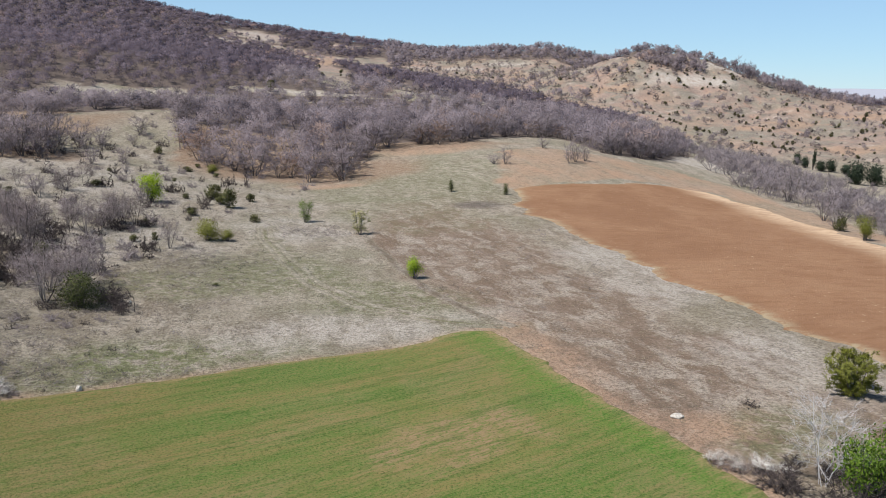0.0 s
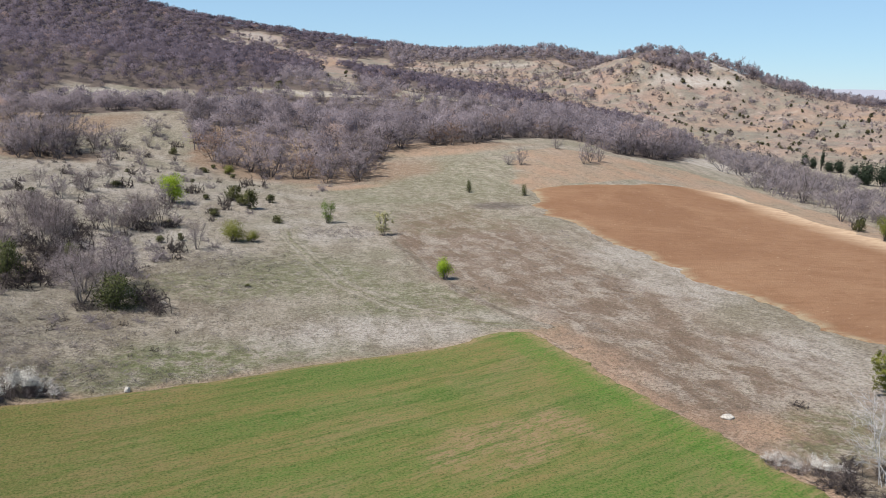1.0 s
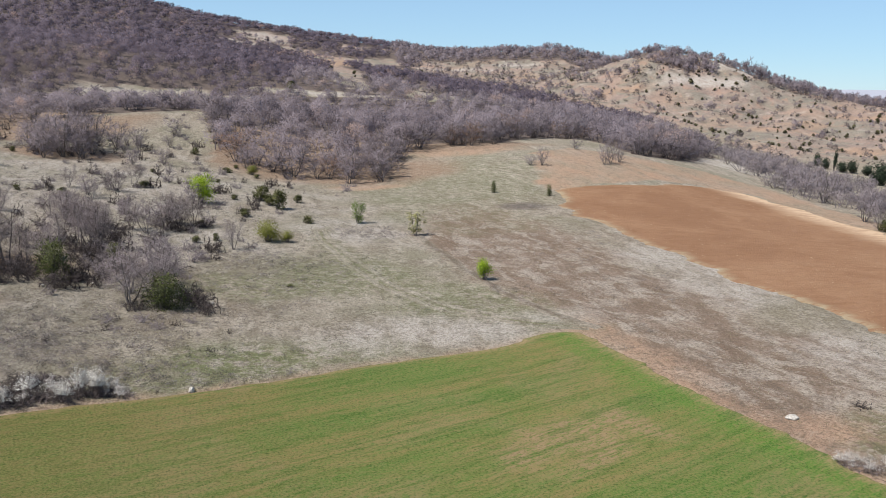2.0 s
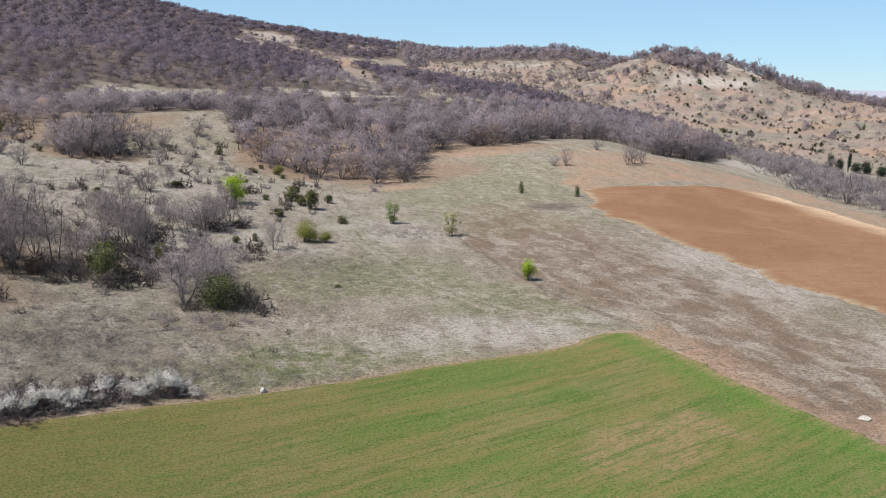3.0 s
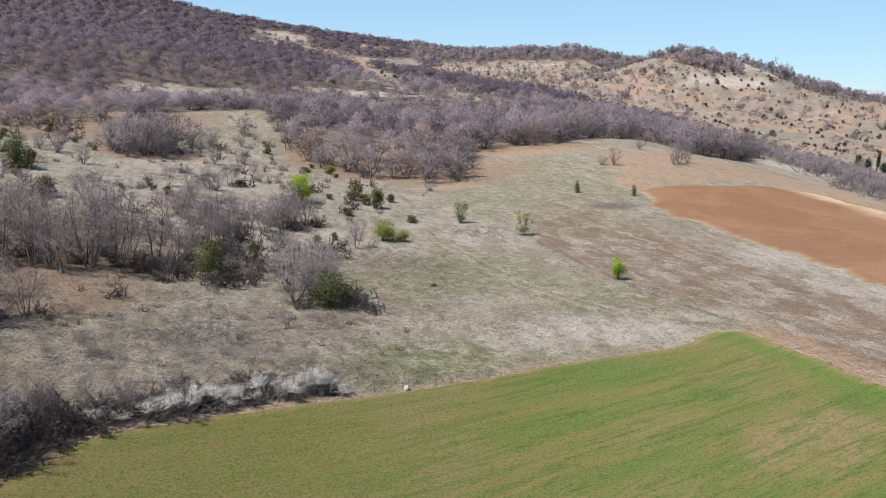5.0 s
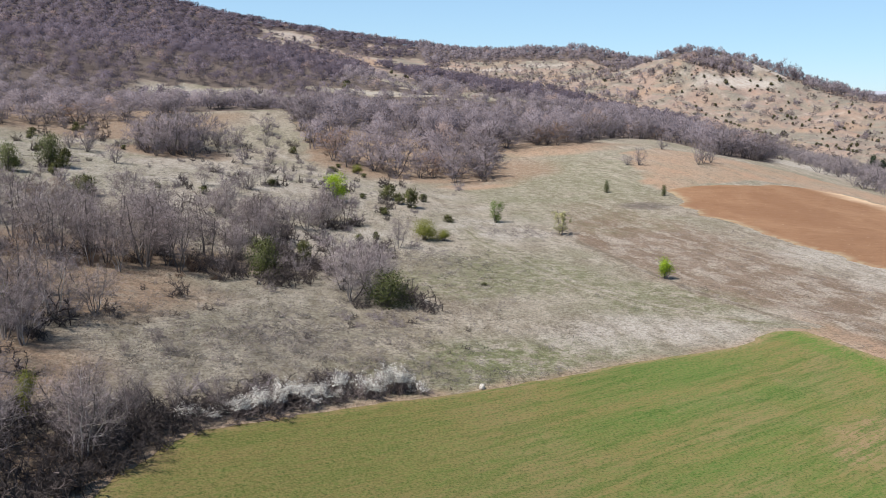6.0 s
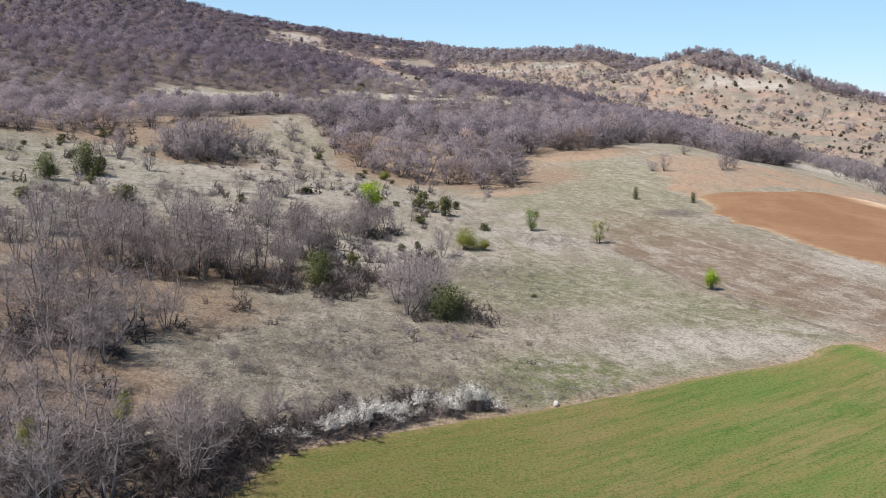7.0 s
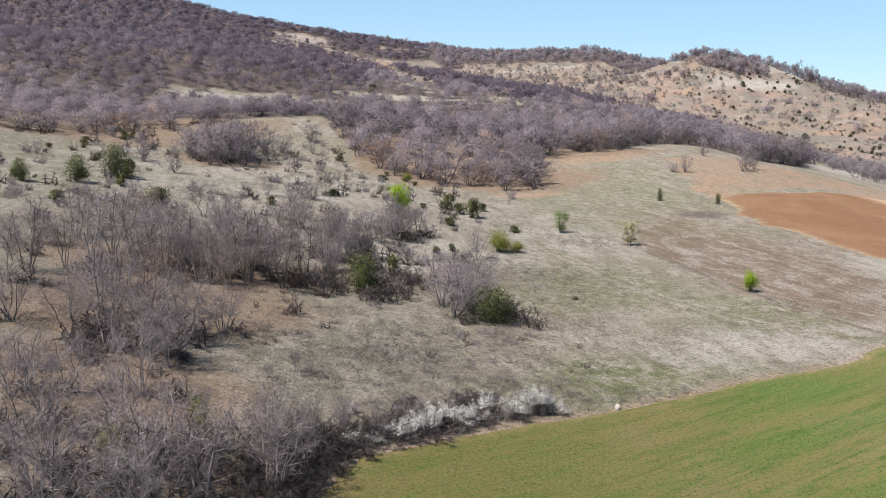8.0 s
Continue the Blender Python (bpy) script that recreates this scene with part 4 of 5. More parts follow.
BELT_BACK = [(-77.1, 71.6, 6.5), (-77.4, 76.3, 6.3), (-75.7, 80.1, 5.3), (-73.7, 81.7, 7.1), (-74, 87.8, 7.6), (-70.4, 84.2, 6.6), (-66.7, 81.3, 6.9), (-66.4, 87.5, 5.5), (-63.4, 81.1, 5.7),
             (-59.2, 84.2, 7), (-58.8, 90.4, 7.6), (-55.7, 84, 6.9), (-54.5, 90.4, 6.8), (-61.3, 88.4, 6.1), (-60.5, 80.6, 5), (-51.9, 89.3, 4.8), (-64.7, 92.2, 5.7), (-69.9, 95.1, 5.3),
             (-73.9, 99.6, 4.9), (-80.2, 94, 5.4), (-82.4, 88.2, 5.2), (-49.7, 103.3, 5.5), (-52.7, 104.9, 5.6), (-46.9, 122, 5.2), (-43.7, 121.7, 4.6), (-54.2, 111.2, 4.9), (-60.3, 145.2, 4.5)]
for x, y, h in BELT_BACK:
    if rng.uniform() < 0.55:
        plant(SLIM[rng.integers(0, 2)], x, y, h * 1.12, h * rng.uniform(0.6, 0.8), rng)
    else:
        plant(LILAC_OAK if rng.uniform() < 0.3 else OAK[min(int(rng.integers(0, 9)) // 2, 4)], x, y, h * 1.05, h * rng.uniform(0.75, 1.0), rng, "leafless grey scrub oak standing in a close belt")
GROUP = [(-88, 172.2, 8), (-83.4, 171.8, 9), (-80.6, 179.3, 9), (-88.2, 181.5, 9), (-83.7, 185.1, 8.5), (-91.9, 178, 7), (-79, 188.6, 6.5), (-76.3, 193.8, 4.6), (-72.2, 207.7, 4.6), (-96.3, 161.9, 4.6), (-86, 176, 8.6), (-82, 176.5, 8.4), (-90.5, 174.5, 7), (-85.5, 168, 6), (-79.5, 172, 6.4), (-84, 181, 8.8)]
for x, y, h in GROUP:
    plant(MID[rng.integers(0, 4)], x, y, h, h * 1.15, rng, "leafless grey tree in a clump on the terrace")

# closer trees of the belt's far half
close = np.random.default_rng(19)
for _ in range(22):
    x, y, h = close.uniform(-84, -48), close.uniform(86, 120), close.uniform(3.6, 5.6)
    plant(LILAC_OAK if close.uniform() < 0.35 else OAK[close.integers(0, 5)], x, y, h, h * close.uniform(0.9, 1.2), close, "leafless scrub oak on the dry slope")
# the belt's last trees towards the meadow, and slim ones along its sunny front
for x, y, h in ((-50.4, 116, 4.8), (-48, 114.8, 4.6), (-46.3, 118.2, 5), (-45.6, 121.7, 4.4), (-59.7, 118, 4.6), (-54.9, 115.1, 4.2), (-61.4, 140.1, 4), (-68.5, 138.9, 3.6), (-62.2, 132.8, 3.4)):
    plant((LILAC_OAK, OAK[0], OAK[2])[close.integers(0, 3)], x, y, h, h * close.uniform(0.95, 1.2), close, "leafless scrub oak at the belt's end")
for x, y, h in ((-54.5, 110, 5), (-62.6, 83.2, 6.6), (-65.2, 84.6, 7), (-60.2, 85.6, 6.4), (-57.6, 86.2, 6.2), (-68.4, 82.6, 6.2)):
    plant(SLIM[close.integers(0, 2)], x, y, h, h * close.uniform(0.55, 0.75), close)
for n in range(34):
    x, y, h = close.uniform(-63, -45), close.uniform(98, 126), close.uniform(0.9, 2.2)
    plant((LILAC, THICKET[1], LILAC, DARK_LOW)[n % 4], x, y, h, h * close.uniform(1.3, 1.9), close, "leafless scrub between bare trees")
# thick scrub where the belt thins out
for n in range(24):
    x, y = close.uniform(-50, -35), close.uniform(83, 112)
    h = close.uniform(1.4, 2.8)
    plant((THICKET[0], DARK_LOW, LILAC)[n % 3], x, y, h, h * close.uniform(1.3, 1.9), close, "leafless scrub at the end of the belt")
# undergrowth of the belt
under = np.random.default_rng(17)
for n in range(60):
    t = under.uniform(0, 1)
    x, y = -78 + 36 * t + under.normal(0, 3), 78 + 22 * t + under.normal(0, 7)
    h = under.uniform(1.3, 2.8)
    plant(THICKET[n % 2] if n % 4 else LILAC, x, y, h, h * under.uniform(1.2, 1.7), under, "leafless undergrowth shrub among bare trees")
for x, y in ((-49.5, 108), (-46, 110.5), (-52, 115), (-44, 119), (-48.5, 123), (-42, 122.5), (-51.5, 100.5), (-47.5, 98), (-55, 106)):
    plant(THICKET[1], x, y, under.uniform(1.8, 2.8), under.uniform(3, 4.4), under, "dark leafless thicket on the slope")
for x, y, h, w in ((-62.2, 62.5, 3.5, 1.8), (-57.6, 43.9, 2.2, 2.2), (-53.9, 48.2, 2.8, 1.7), (-56.4, 41.2, 2.4, 2.6), (-53.2, 46.4, 2.6, 1.6), (-66, 40, 2.6, 2.4)):
    plant(GREEN_BUSH[0], x, y, h, w, under, "yellow-green young bush among bare trees")

# low dark scrub under the belt's front, added as the shaded gaps between oaks
for x, y, h in BELT_FRONT[:22]:
    low = under.uniform(1.0, 1.9)
    plant(DARK_LOW, x + under.normal(0, 1.3), y + under.normal(0, 1.3), low, low * under.uniform(1.6, 2.2), under, "dark scrub filling the shaded gaps under bare oaks")

# thick dark scrub at the crop's corner, added to throw shade on the crop
for n in range(14):
    y = 38.5 + 0.75 * n
    x, tall = side(CROP_LEFT, y) - under.uniform(0.6, 2.6), under.uniform(1.7, 2.8)
    plant((THICKET[0], DARK_LOW, THICKET[1])[n % 3], x, y, tall, tall * under.uniform(1.3, 1.7), under, "dark leafless thicket added to shade the crop's corner")

# young oaks with last year's leaves in the shade of the belt
for n in range(22):
    x, y = under.uniform(-66, -52), under.uniform(80, 90)
    h = under.uniform(0.7, 1.7)
    plant(RUSSET_LOW, x, y, h, h * under.uniform(1.2, 1.7), under)

# scrub that closes the round clump of trees
for n in range(20):
    x, y, h = under.uniform(-67, -58), under.uniform(57.5, 67), under.uniform(1.3, 3.0)
    plant((THICKET[0], DARK_LOW, THICKET[1], LILAC)[n % 4], x, y, h, h * under.uniform(1.2, 1.7), under, "leafless scrub below a clump of bare trees")

# thick growth in the corner below the trees
for n in range(30):
    x, y = under.uniform(-68, -49.5), under.uniform(34, 45)
    if in_field(x, y, 1.5):
        continue
    h = under.uniform(1.4, 2.6)
    plant(THICKET[0] if n % 3 == 0 else DARK_LOW, x, y, h, h * under.uniform(1.4, 2.0), under, "dark undergrowth below bare trees")

# ---- hedge along the crop ----
for n in range(34):
    t = (n // 2) / 16
    x, y = -55.5 + 20 * t, 39.6 + 16.2 * t - 4.8 * t * (1 - t)
    deep = 1.4 if n % 2 else 3.6
    plant(THICKET[n % 2], x - 0.5 * deep + rng.normal(0, 0.5), y + 0.8 * deep + rng.normal(0, 0.5), rng.uniform(1.9, 2.9) * (1.2 - 0.5 * t), rng.uniform(3.2, 4.6), rng)
for n, t in enumerate(np.linspace(0, 1, 27)):
    x, y = -45.5 + 14.6 * t, 48.3 + 10.2 * t
    plant(BLACKTHORN[(n % 3) == 1], x + rng.normal(0, 0.5), y + 0.5 + abs(rng.normal(0, 0.9)), rng.uniform(0.9, 2.0) * (0.75 + 0.4 * math.sin(2.6 * t)) + 0.5 * (0.7 < t < 0.95), rng.uniform(1.5, 3.0), rng)
for n, t in enumerate(np.linspace(0, 0.9, 12)):
    plant(THICKET[n % 2], -46 + 14.6 * t + rng.normal(0, 0.4), 49.6 + 10.2 * t + rng.uniform(0, 0.9), rng.uniform(1.1, 1.7), rng.uniform(2.4, 3.4), rng, "dark leafless thicket among blossoming shrubs")
for x, y, h in ((-45.6, 50.0, 3.4), (-47.6, 47.6, 4.4), (-43.4, 51.2, 3.0), (-49.4, 46.6, 4.8), (-52, 58.6, 1.4), (-50.3, 60.7, 2.2), (-49.4, 60.2, 1.6)):
    plant(OAK[rng.integers(0, 4)], x, y, h, h * 0.6, rng, "thin leafless young tree beside the hedge")

for n in range(16):
    t = n / 15
    x, y = -56 + 20 * t, 44.5 + 13.5 * t + rng.uniform(0, 3)
    plant((LILAC, THICKET[0])[n % 2], x + rng.normal(0, 0.8), y, rng.uniform(1.2, 2.2) * (1.1 - 0.4 * t), rng.uniform(2.4, 3.6), rng, "grey leafless shrub in the depth of the hedge")

for x, y, h, w in ((-48.2, 38.6, 2.2, 3.4), (-47.6, 40.2, 2.0, 3.2), (-46.9, 42, 1.9, 3.0), (-46.2, 43.8, 1.8, 2.8), (-45.2, 45.6, 1.7, 2.6), (-50.6, 36.8, 2.4, 3.6), (-52.4, 35.2, 2.6, 3.8), (-50, 39.5, 2.6, 3.6),
                   (-52, 40.4, 2.6, 3.8), (-48.8, 37, 1.8, 3.0), (-54.5, 38.4, 2.8, 4), (-49.6, 42.5, 2.4, 3.6)):
    plant(THICKET[int(w * 10) % 2], x, y, h, w, rng, "dark leafless thicket at the foot of the hedge")

# ---- trees and bushes of the meadow ----
plant(LONE, -3.2, 99.7, 3.6, 2.9, rng)
plant(GREEN_TREE, -21.5, 133.9, 3.8, 3.0, rng, "small fresh green tree beside a track")
plant(GREEN_BUSH[0], -32.0, 116.9, 3.5, 4.8, rng)
plant(GREEN_BUSH[0], -29.6, 117.4, 2.0, 2.6, rng)
plant(GREEN_BUSH[1], -34.9, 81.0, 4.2, 6.0, rng, "dark green bush with bare twigs through it")
plant(GREEN_BUSH[1], -48.0, 86.6, 5.0, 4.6, rng, "tall dark green bush in the belt of bare trees")
plant(SPRING_TREE, -47.3, 139.1, 5.0, 5.0, rng)
plant(GREEN_BUSH[0], -47.8, 179.0, 2.4, 3.3, rng, "yellow-green bush at the edge of the oak wood")
plant(GREEN_BUSH[1], -101.8, 125.8, 4.0, 4.0, rng, "small yellow-green bush on the terrace")
plant(GREEN_BUSH[1], -95.8, 130.9, 5.0, 5.2, rng, "round olive-green bush on the terrace")
plant(GREEN_BUSH[1], -93.5, 140.3, 6.2, 6.4, rng, "tall round olive-green bush on the terrace")
plant(GREEN_BUSH[1], 1.4, 164.8, 2.9, 1.5, rng, "small upright olive bush on the meadow")
plant(GREEN_BUSH[1], 11.7, 162.1, 2.6, 1.4, rng, "small upright olive bush on the meadow")
plant(SAPLING, -12.2, 126.0, 4.4, 3.0, rng)
JUNIPERS = [(-91.4, 139.6, 3.6, 3.2), (-28.8, 131.5, 1.5, 2), (-35.3, 140.9, 3.9, 3.4), (-39.5, 147.3, 2.9, 3.9), (-37.2, 143.4, 2.4, 2.6), (-33.4, 148.5, 1.8, 2), (-89.5, 132.1, 2.4, 2.4), (-91.7, 114.4, 2, 3), (-80.1, 119.9, 3.5, 4),
            (-73.5, 132.4, 1, 1.3), (-66.4, 131.8, 1.5, 2), (-58.8, 146.8, 1.4, 2.7), (-63.6, 193.3, 1.9, 2.3), (-52.4, 178.1, 1.2, 2.9), (-25, 93.4, 0.45, 1.1), (-38.6, 114.6, 1.2, 1.3), (-40.6, 112.6, 1.2, 1.5), (-43.2, 124.9, 0.7, 0.9), (-45.2, 96.3, 2.9, 2.1)]
for x, y, h, w in JUNIPERS:
    plant(JUNIPER[rng.integers(0, 3)], x, y, h, w, rng)
GREYS = [(-63.7, 56.3, 2.5, 3.4), (-66.4, 53.7, 2.1, 3.3), (-44.8, 90.8, 3.4, 3.7), (-33.1, 83.5, 2.8, 3.2), (-44.4, 136, 2.2, 3.1), (-97.7, 115.3, 2.1, 3.4), (-88.5, 102.7, 1.5, 3.4), (-79.3, 135.8, 2.8, 3.3),
         (-62.2, 140.6, 3.8, 3.8), (-40.6, 95.8, 3, 2.6), (-26.9, 166.8, 2.8, 3.6), (-42.1, 104.3, 2.8, 2.8), (-45.3, 118.4, 3.6, 4.6), (-48.2, 119.4, 3.2, 4), (-33.3, 112.3, 1.6, 2.3), (-50, 112, 2.4, 3.4)]
for n, (x, y, h, w) in enumerate(GREYS):
    plant(LILAC if n % 3 else THICKET[0], x, y, h, w, rng, "grey leafless shrub on the dry slope")
plant(LILAC_OAK, -36.6, 86.4, 5.4, 6.6, rng, "bare lilac-grey tree rising behind a green bush")
plant(LILAC_OAK, -35.3, 110.4, 4.4, 3.4, rng, "small bare spreading tree on the slope")
plant(LILAC_OAK, -39.7, 85.5, 5.8, 6.0, rng, "pale bare tree beside a green bush")
plant(LILAC_OAK, -37.8, 89.5, 5.4, 5.6, rng, "pale bare tree beside a green bush")
plant(LILAC_OAK, -38.4, 81.6, 5.6, 6.8, rng, "bare tree beside a green bush")
plant(LILAC_OAK, -36.4, 83.6, 5.8, 7.0, rng, "bare tree beside a green bush")
plant(THICKET[0], -31.6, 82.6, 2.6, 4.2, rng, "dark leafless thicket beside a green bush")
plant(THICKET[1], -33.4, 84.6, 2.4, 3.6, rng, "dark leafless thicket beside a green bush")
for x, y, h, w in ((-30.6, 80.6, 1.8, 3.4), (-37.4, 79.6, 1.6, 2.8), (-45.4, 84.6, 2.8, 4.0), (-50.4, 85.2, 3.2, 4.4), (-52.4, 87.4, 2.8, 4.0), (-47.2, 88.6, 3.0, 4.2), (-43.4, 93.4, 2.4, 3.6)):
    plant(THICKET[int(w * 10) % 2], x, y, h, w, rng, "dark leafless thicket beside a green bush")
for x, y, h, w in ((-35.6, 76.6, 1.1, 2.6), (-33.6, 74.8, 1.0, 2.2), (-38.2, 75.2, 0.9, 2.2), (-31.4, 77.4, 0.9, 1.9), (-36.8, 73.2, 0.7, 1.8)):
    plant(LILAC, x, y, h, w, rng, "low lilac-grey shrub in dry grass")
for x, y, h, w in ((13.5, 193.2, 4.5, 3.8), (10.9, 193, 2.5, 3.8), (30.4, 202.1, 6.2, 5), (24.6, 218.5, 3.2, 4.3), (28.6, 199.5, 5.4, 4), (33.2, 205.7, 5, 4.1)):
    plant(MID_GREY, x, y, h, w, rng, "slender bare grey tree on fallow land")

# ---- corner of the crop near the ploughed field ----
plant(OLIVE_TREE, 31.2, 63.4, 3.9, 4.4, rng)
plant(SILVER, 22.9, 48.6, 6.3, 5.4, rng)
plant(GREEN_BUSH[2], 25.0, 47.0, 5.0, 5.4, rng, "bright green leafy bush beside a silver tree")
for n, (x, y, h, w) in enumerate(((17.6, 51.4, 1.0, 2.4), (18.6, 50.6, 1.2, 2.6), (19.8, 50.1, 1.5, 2.4), (20.8, 49.6, 1.1, 2.2), (25.6, 50.6, 1.4, 2.6), (26.8, 51.6, 1.2, 2.4))):
    plant(BLACKTHORN[n % 2], x, y, h, w, rng)
for x, y, h, w in ((20.5, 47.4, 2.2, 2.9), (25.9, 47.8, 3.0, 2.6), (22.6, 46.7, 2.2, 3), (21.5, 50, 1.6, 2), (27, 46, 3, 3), (19.4, 48.6, 1.3, 2.6), (20.6, 48.2, 1.7, 3.0), (23.6, 49.6, 1.6, 2.8), (24.6, 45.6, 2.2, 3.2), (22.2, 51.4, 0.9, 2.2)):
    plant(THICKET[1], x, y, h, w, rng, "leafless grey thicket at the field corner")
plant(DARK_LOW, 22.9, 60.8, 0.8, 2.0, rng, "dark brown tuft of dead stems in grass")
boulder("white limestone boulder at the crop's edge", 16.8, 58.6, 0.95, 0.32, 1)
boulder("white limestone block at the crop's upper edge", -26.5, 60.6, 0.55, 0.45, 2)
boulder("pale stone below a green bush", -47.9, 84.0, 0.36, 0.26, 3)
boulder("pale stone in dry grass", -44.2, 87.4, 0.45, 0.2, 4)
for x, y, long, tall, seed in ((-292, 722, 9, 5, 11), (-298, 712, 7, 4, 12), (-284, 728, 6, 4.5, 13)):
    boulder("dark weathered rock outcrop on the wooded hill", x, y, long, tall, seed, DARK_STONE)
boulder("small pale stone near a bush", -31.2, 84.2, 0.4, 0.3, 6)

# ---- trees of the valley ----
VALLEY = [(77.4, 263.1, 4.5), (77.4, 236.4, 5), (73.2, 211.4, 5.5), (76.4, 211.3, 6.4), (76.2, 203.1, 6.8), (77.4, 194.2, 8.4), (85.7, 206.7, 7), (74.2, 168, 6.2), (71.3, 156.2, 4.6), (88.8, 192.5, 5.6),
          (83.2, 165.9, 5), (100.3, 284.2, 5.9), (107.4, 278.1, 6), (80.8, 250.8, 5.1), (77.3, 149.4, 4.4), (105.7, 233.4, 5), (103.7, 210.3, 4.6)]
for x, y, h in VALLEY:
    plant(MID_GREY, x, y, h, h * 1.1, rng)
plant(GREEN_BUSH[0], 70.5, 143.3, 5.0, 4.2, rng, "olive bush with a pale top below the ploughed field")
plant(JUNIPER[1], 71.0, 154.2, 3.2, 2.7, rng, "dark bush below the ploughed field")
for x, y, h, w in ((138.1, 341.5, 6.2, 4.3), (137.9, 333.2, 5.6, 4.2), (141, 326.1, 5.1, 5.6), (144.7, 325.8, 6, 5.6), (148.6, 322.2, 4.6, 5.6), (133.6, 281, 9.2, 9), (139.9, 282, 8.8, 7.4), (147, 284, 8, 8), (156, 290, 9, 8)):
    plant(PINE_TREE, x, y, h, w, rng)
plant(CYPRESS, 138.5, 327.3, 9.5, 2.2, rng)

# ---- oak wood above the meadow ----
def tree_forms(rng, number, flakes, flake_wide, flake_long, twigs, stems_shown, middle=0.5, low=0.1, lobes=11):
    """Light tree shapes, one metre high, for woods that nobody could count."""
    forms = []
    for _ in range(number):
        form, stems = Shape(), int(rng.integers(2, 5))
        foot = rng.normal(size=(stems, 3)) * [0.06, 0.06, 0]
        top = foot * 4 + np.stack([rng.normal(0, 0.14, stems), rng.normal(0, 0.14, stems), rng.uniform(0.42, 0.62, stems)], -1)
        if stems_shown:
            form.tubes(foot, top, np.full(stems, 0.018), np.full(stems, 0.007), 3)
        # sprays of twigs lie round the lobes of a dome
        angle, r = rng.uniform(0, 6.28, lobes), 0.36 * np.sqrt(rng.uniform(0, 1, lobes))
        core = np.stack([np.cos(angle) * r, np.sin(angle) * r, middle - 0.2 + 0.42 * (1 - (r / 0.36) ** 2) + rng.normal(0, 0.05, lobes)], -1)
        out = unit(rng.normal(size=(flakes, 3)) + [0, 0, 0.3])
        at = core[rng.integers(0, lobes, flakes)] + out * rng.uniform(0.08, 0.17, (flakes, 1))
        at[:, 2] = np.maximum(at[:, 2], low + rng.uniform(0, 0.08, flakes))
        facing = unit(out + 0.45 * rng.normal(size=(flakes, 3)))
        way = unit(np.cross(facing, rng.normal(size=(flakes, 3))) * 0.8 + out * 0.5 + [0, 0, 0.6])
        form.slivers(at - way * flake_long * 0.4, way * rng.uniform(0.6, 1.4, (flakes, 1)) * flake_long, rng.uniform(0.6, 1.4, flakes) * flake_wide, rng, facing)
        if twigs:
            out = unit(rng.normal(size=(twigs, 3)) + [0, 0, 0.6])
            at = core[rng.integers(0, lobes, twigs)] + out * 0.13
            form.slivers(at, unit(out + [0, 0, 0.5]) * rng.uniform(0.6, 1.3, (twigs, 1)) * flake_long * 1.6, np.full(twigs, flake_wide * 0.4), rng, out)
        verts = np.concatenate(form.verts)
        faces, normals = rounded(verts, form.faces, (0, 0, 0.22), 0.15)
        forms.append((verts / [1, 1, verts[:, 2].max()], np.array([f if len(f) == 4 else f + [-1] for f in faces]), normals))
    return forms


def joined_woods(name, label, category, groups, rng, mat):
    """Many plants as one mesh. groups: forms and spots of x, y, height, width."""
    verts, faces, tones, normals, count = [], [], [], [], 0
    for forms, spots in groups:
        for x, y, h, wide in spots:
            v, f, up = forms[rng.integers(0, len(forms))]
            turn = rng.uniform(0, 6.28)
            c, s = math.cos(turn), math.sin(turn)
            normals.append(np.stack([up[:, 0] * c - up[:, 1] * s, up[:, 0] * s + up[:, 1] * c, up[:, 2]], -1))
            c, s = math.cos(turn) * wide, math.sin(turn) * wide
            verts.append(np.stack([x + v[:, 0] * c - v[:, 1] * s, y + v[:, 0] * s + v[:, 1] * c, ground_z(x, y) - 0.1 + v[:, 2] * h], -1))
            faces.append(np.where(f < 0, -1, f + count))
            tones.append(np.full(len(v), rng.uniform(0, 1)))
            count += len(v)
    me = bpy.data.meshes.new(name)
    me.from_pydata([tuple(v) for v in np.concatenate(verts).tolist()], [], [f if f[3] >= 0 else f[:3] for f in np.concatenate(faces).tolist()])
    me.materials.append(mat)
    me.update()
    shade_by(me, np.concatenate(normals))
    ob = new(name, me)
    tone = np.concatenate(tones)
    paint(ob, "tone", np.stack([tone, tone, tone, tone * 0 + 1], -1))
    tagged(ob, label, category, kind="stuff")


wood = np.random.default_rng(12)
behind = []


def outer(x, y):
    return not (woods(x, y - 8) and woods(x + 4, y - 4))


for gap, front in ((4.7, True), (6.2, False)):
    for gy in np.arange(168, 290, gap):
        for gx in np.arange(-215, 92, gap):
            x, y = gx + wood.uniform(-0.42, 0.42) * gap, gy + wood.uniform(-0.42, 0.42) * gap
            if not woods(x, y) or wood.uniform() < 0.05 or x < -0.56 * y - 52 or outer(x, y) != front:
                continue
            h = wood.uniform(4.8, 9.0) if x > -68 else wood.uniform(3.4, 6.4)
            if not front:
                behind.append((x, y, h, (3.5 + 0.7 * h) * wood.uniform(0.9, 1.25)))
                continue
            kind = MID_RED if wood.uniform() < 0.07 else MID[wood.integers(0, 4)]
            if wood.uniform() < 0.35:
                plant(DARK_LOW, x + wood.uniform(-2, 2), y - wood.uniform(1.5, 3.5), wood.uniform(1.0, 2.2), wood.uniform(2.4, 4.6), wood, "dark undergrowth at the edge of the wood")
            plant(kind, x, y, h * 0.92, (2.8 + 0.85 * h) * wood.uniform(0.95, 1.25), wood)
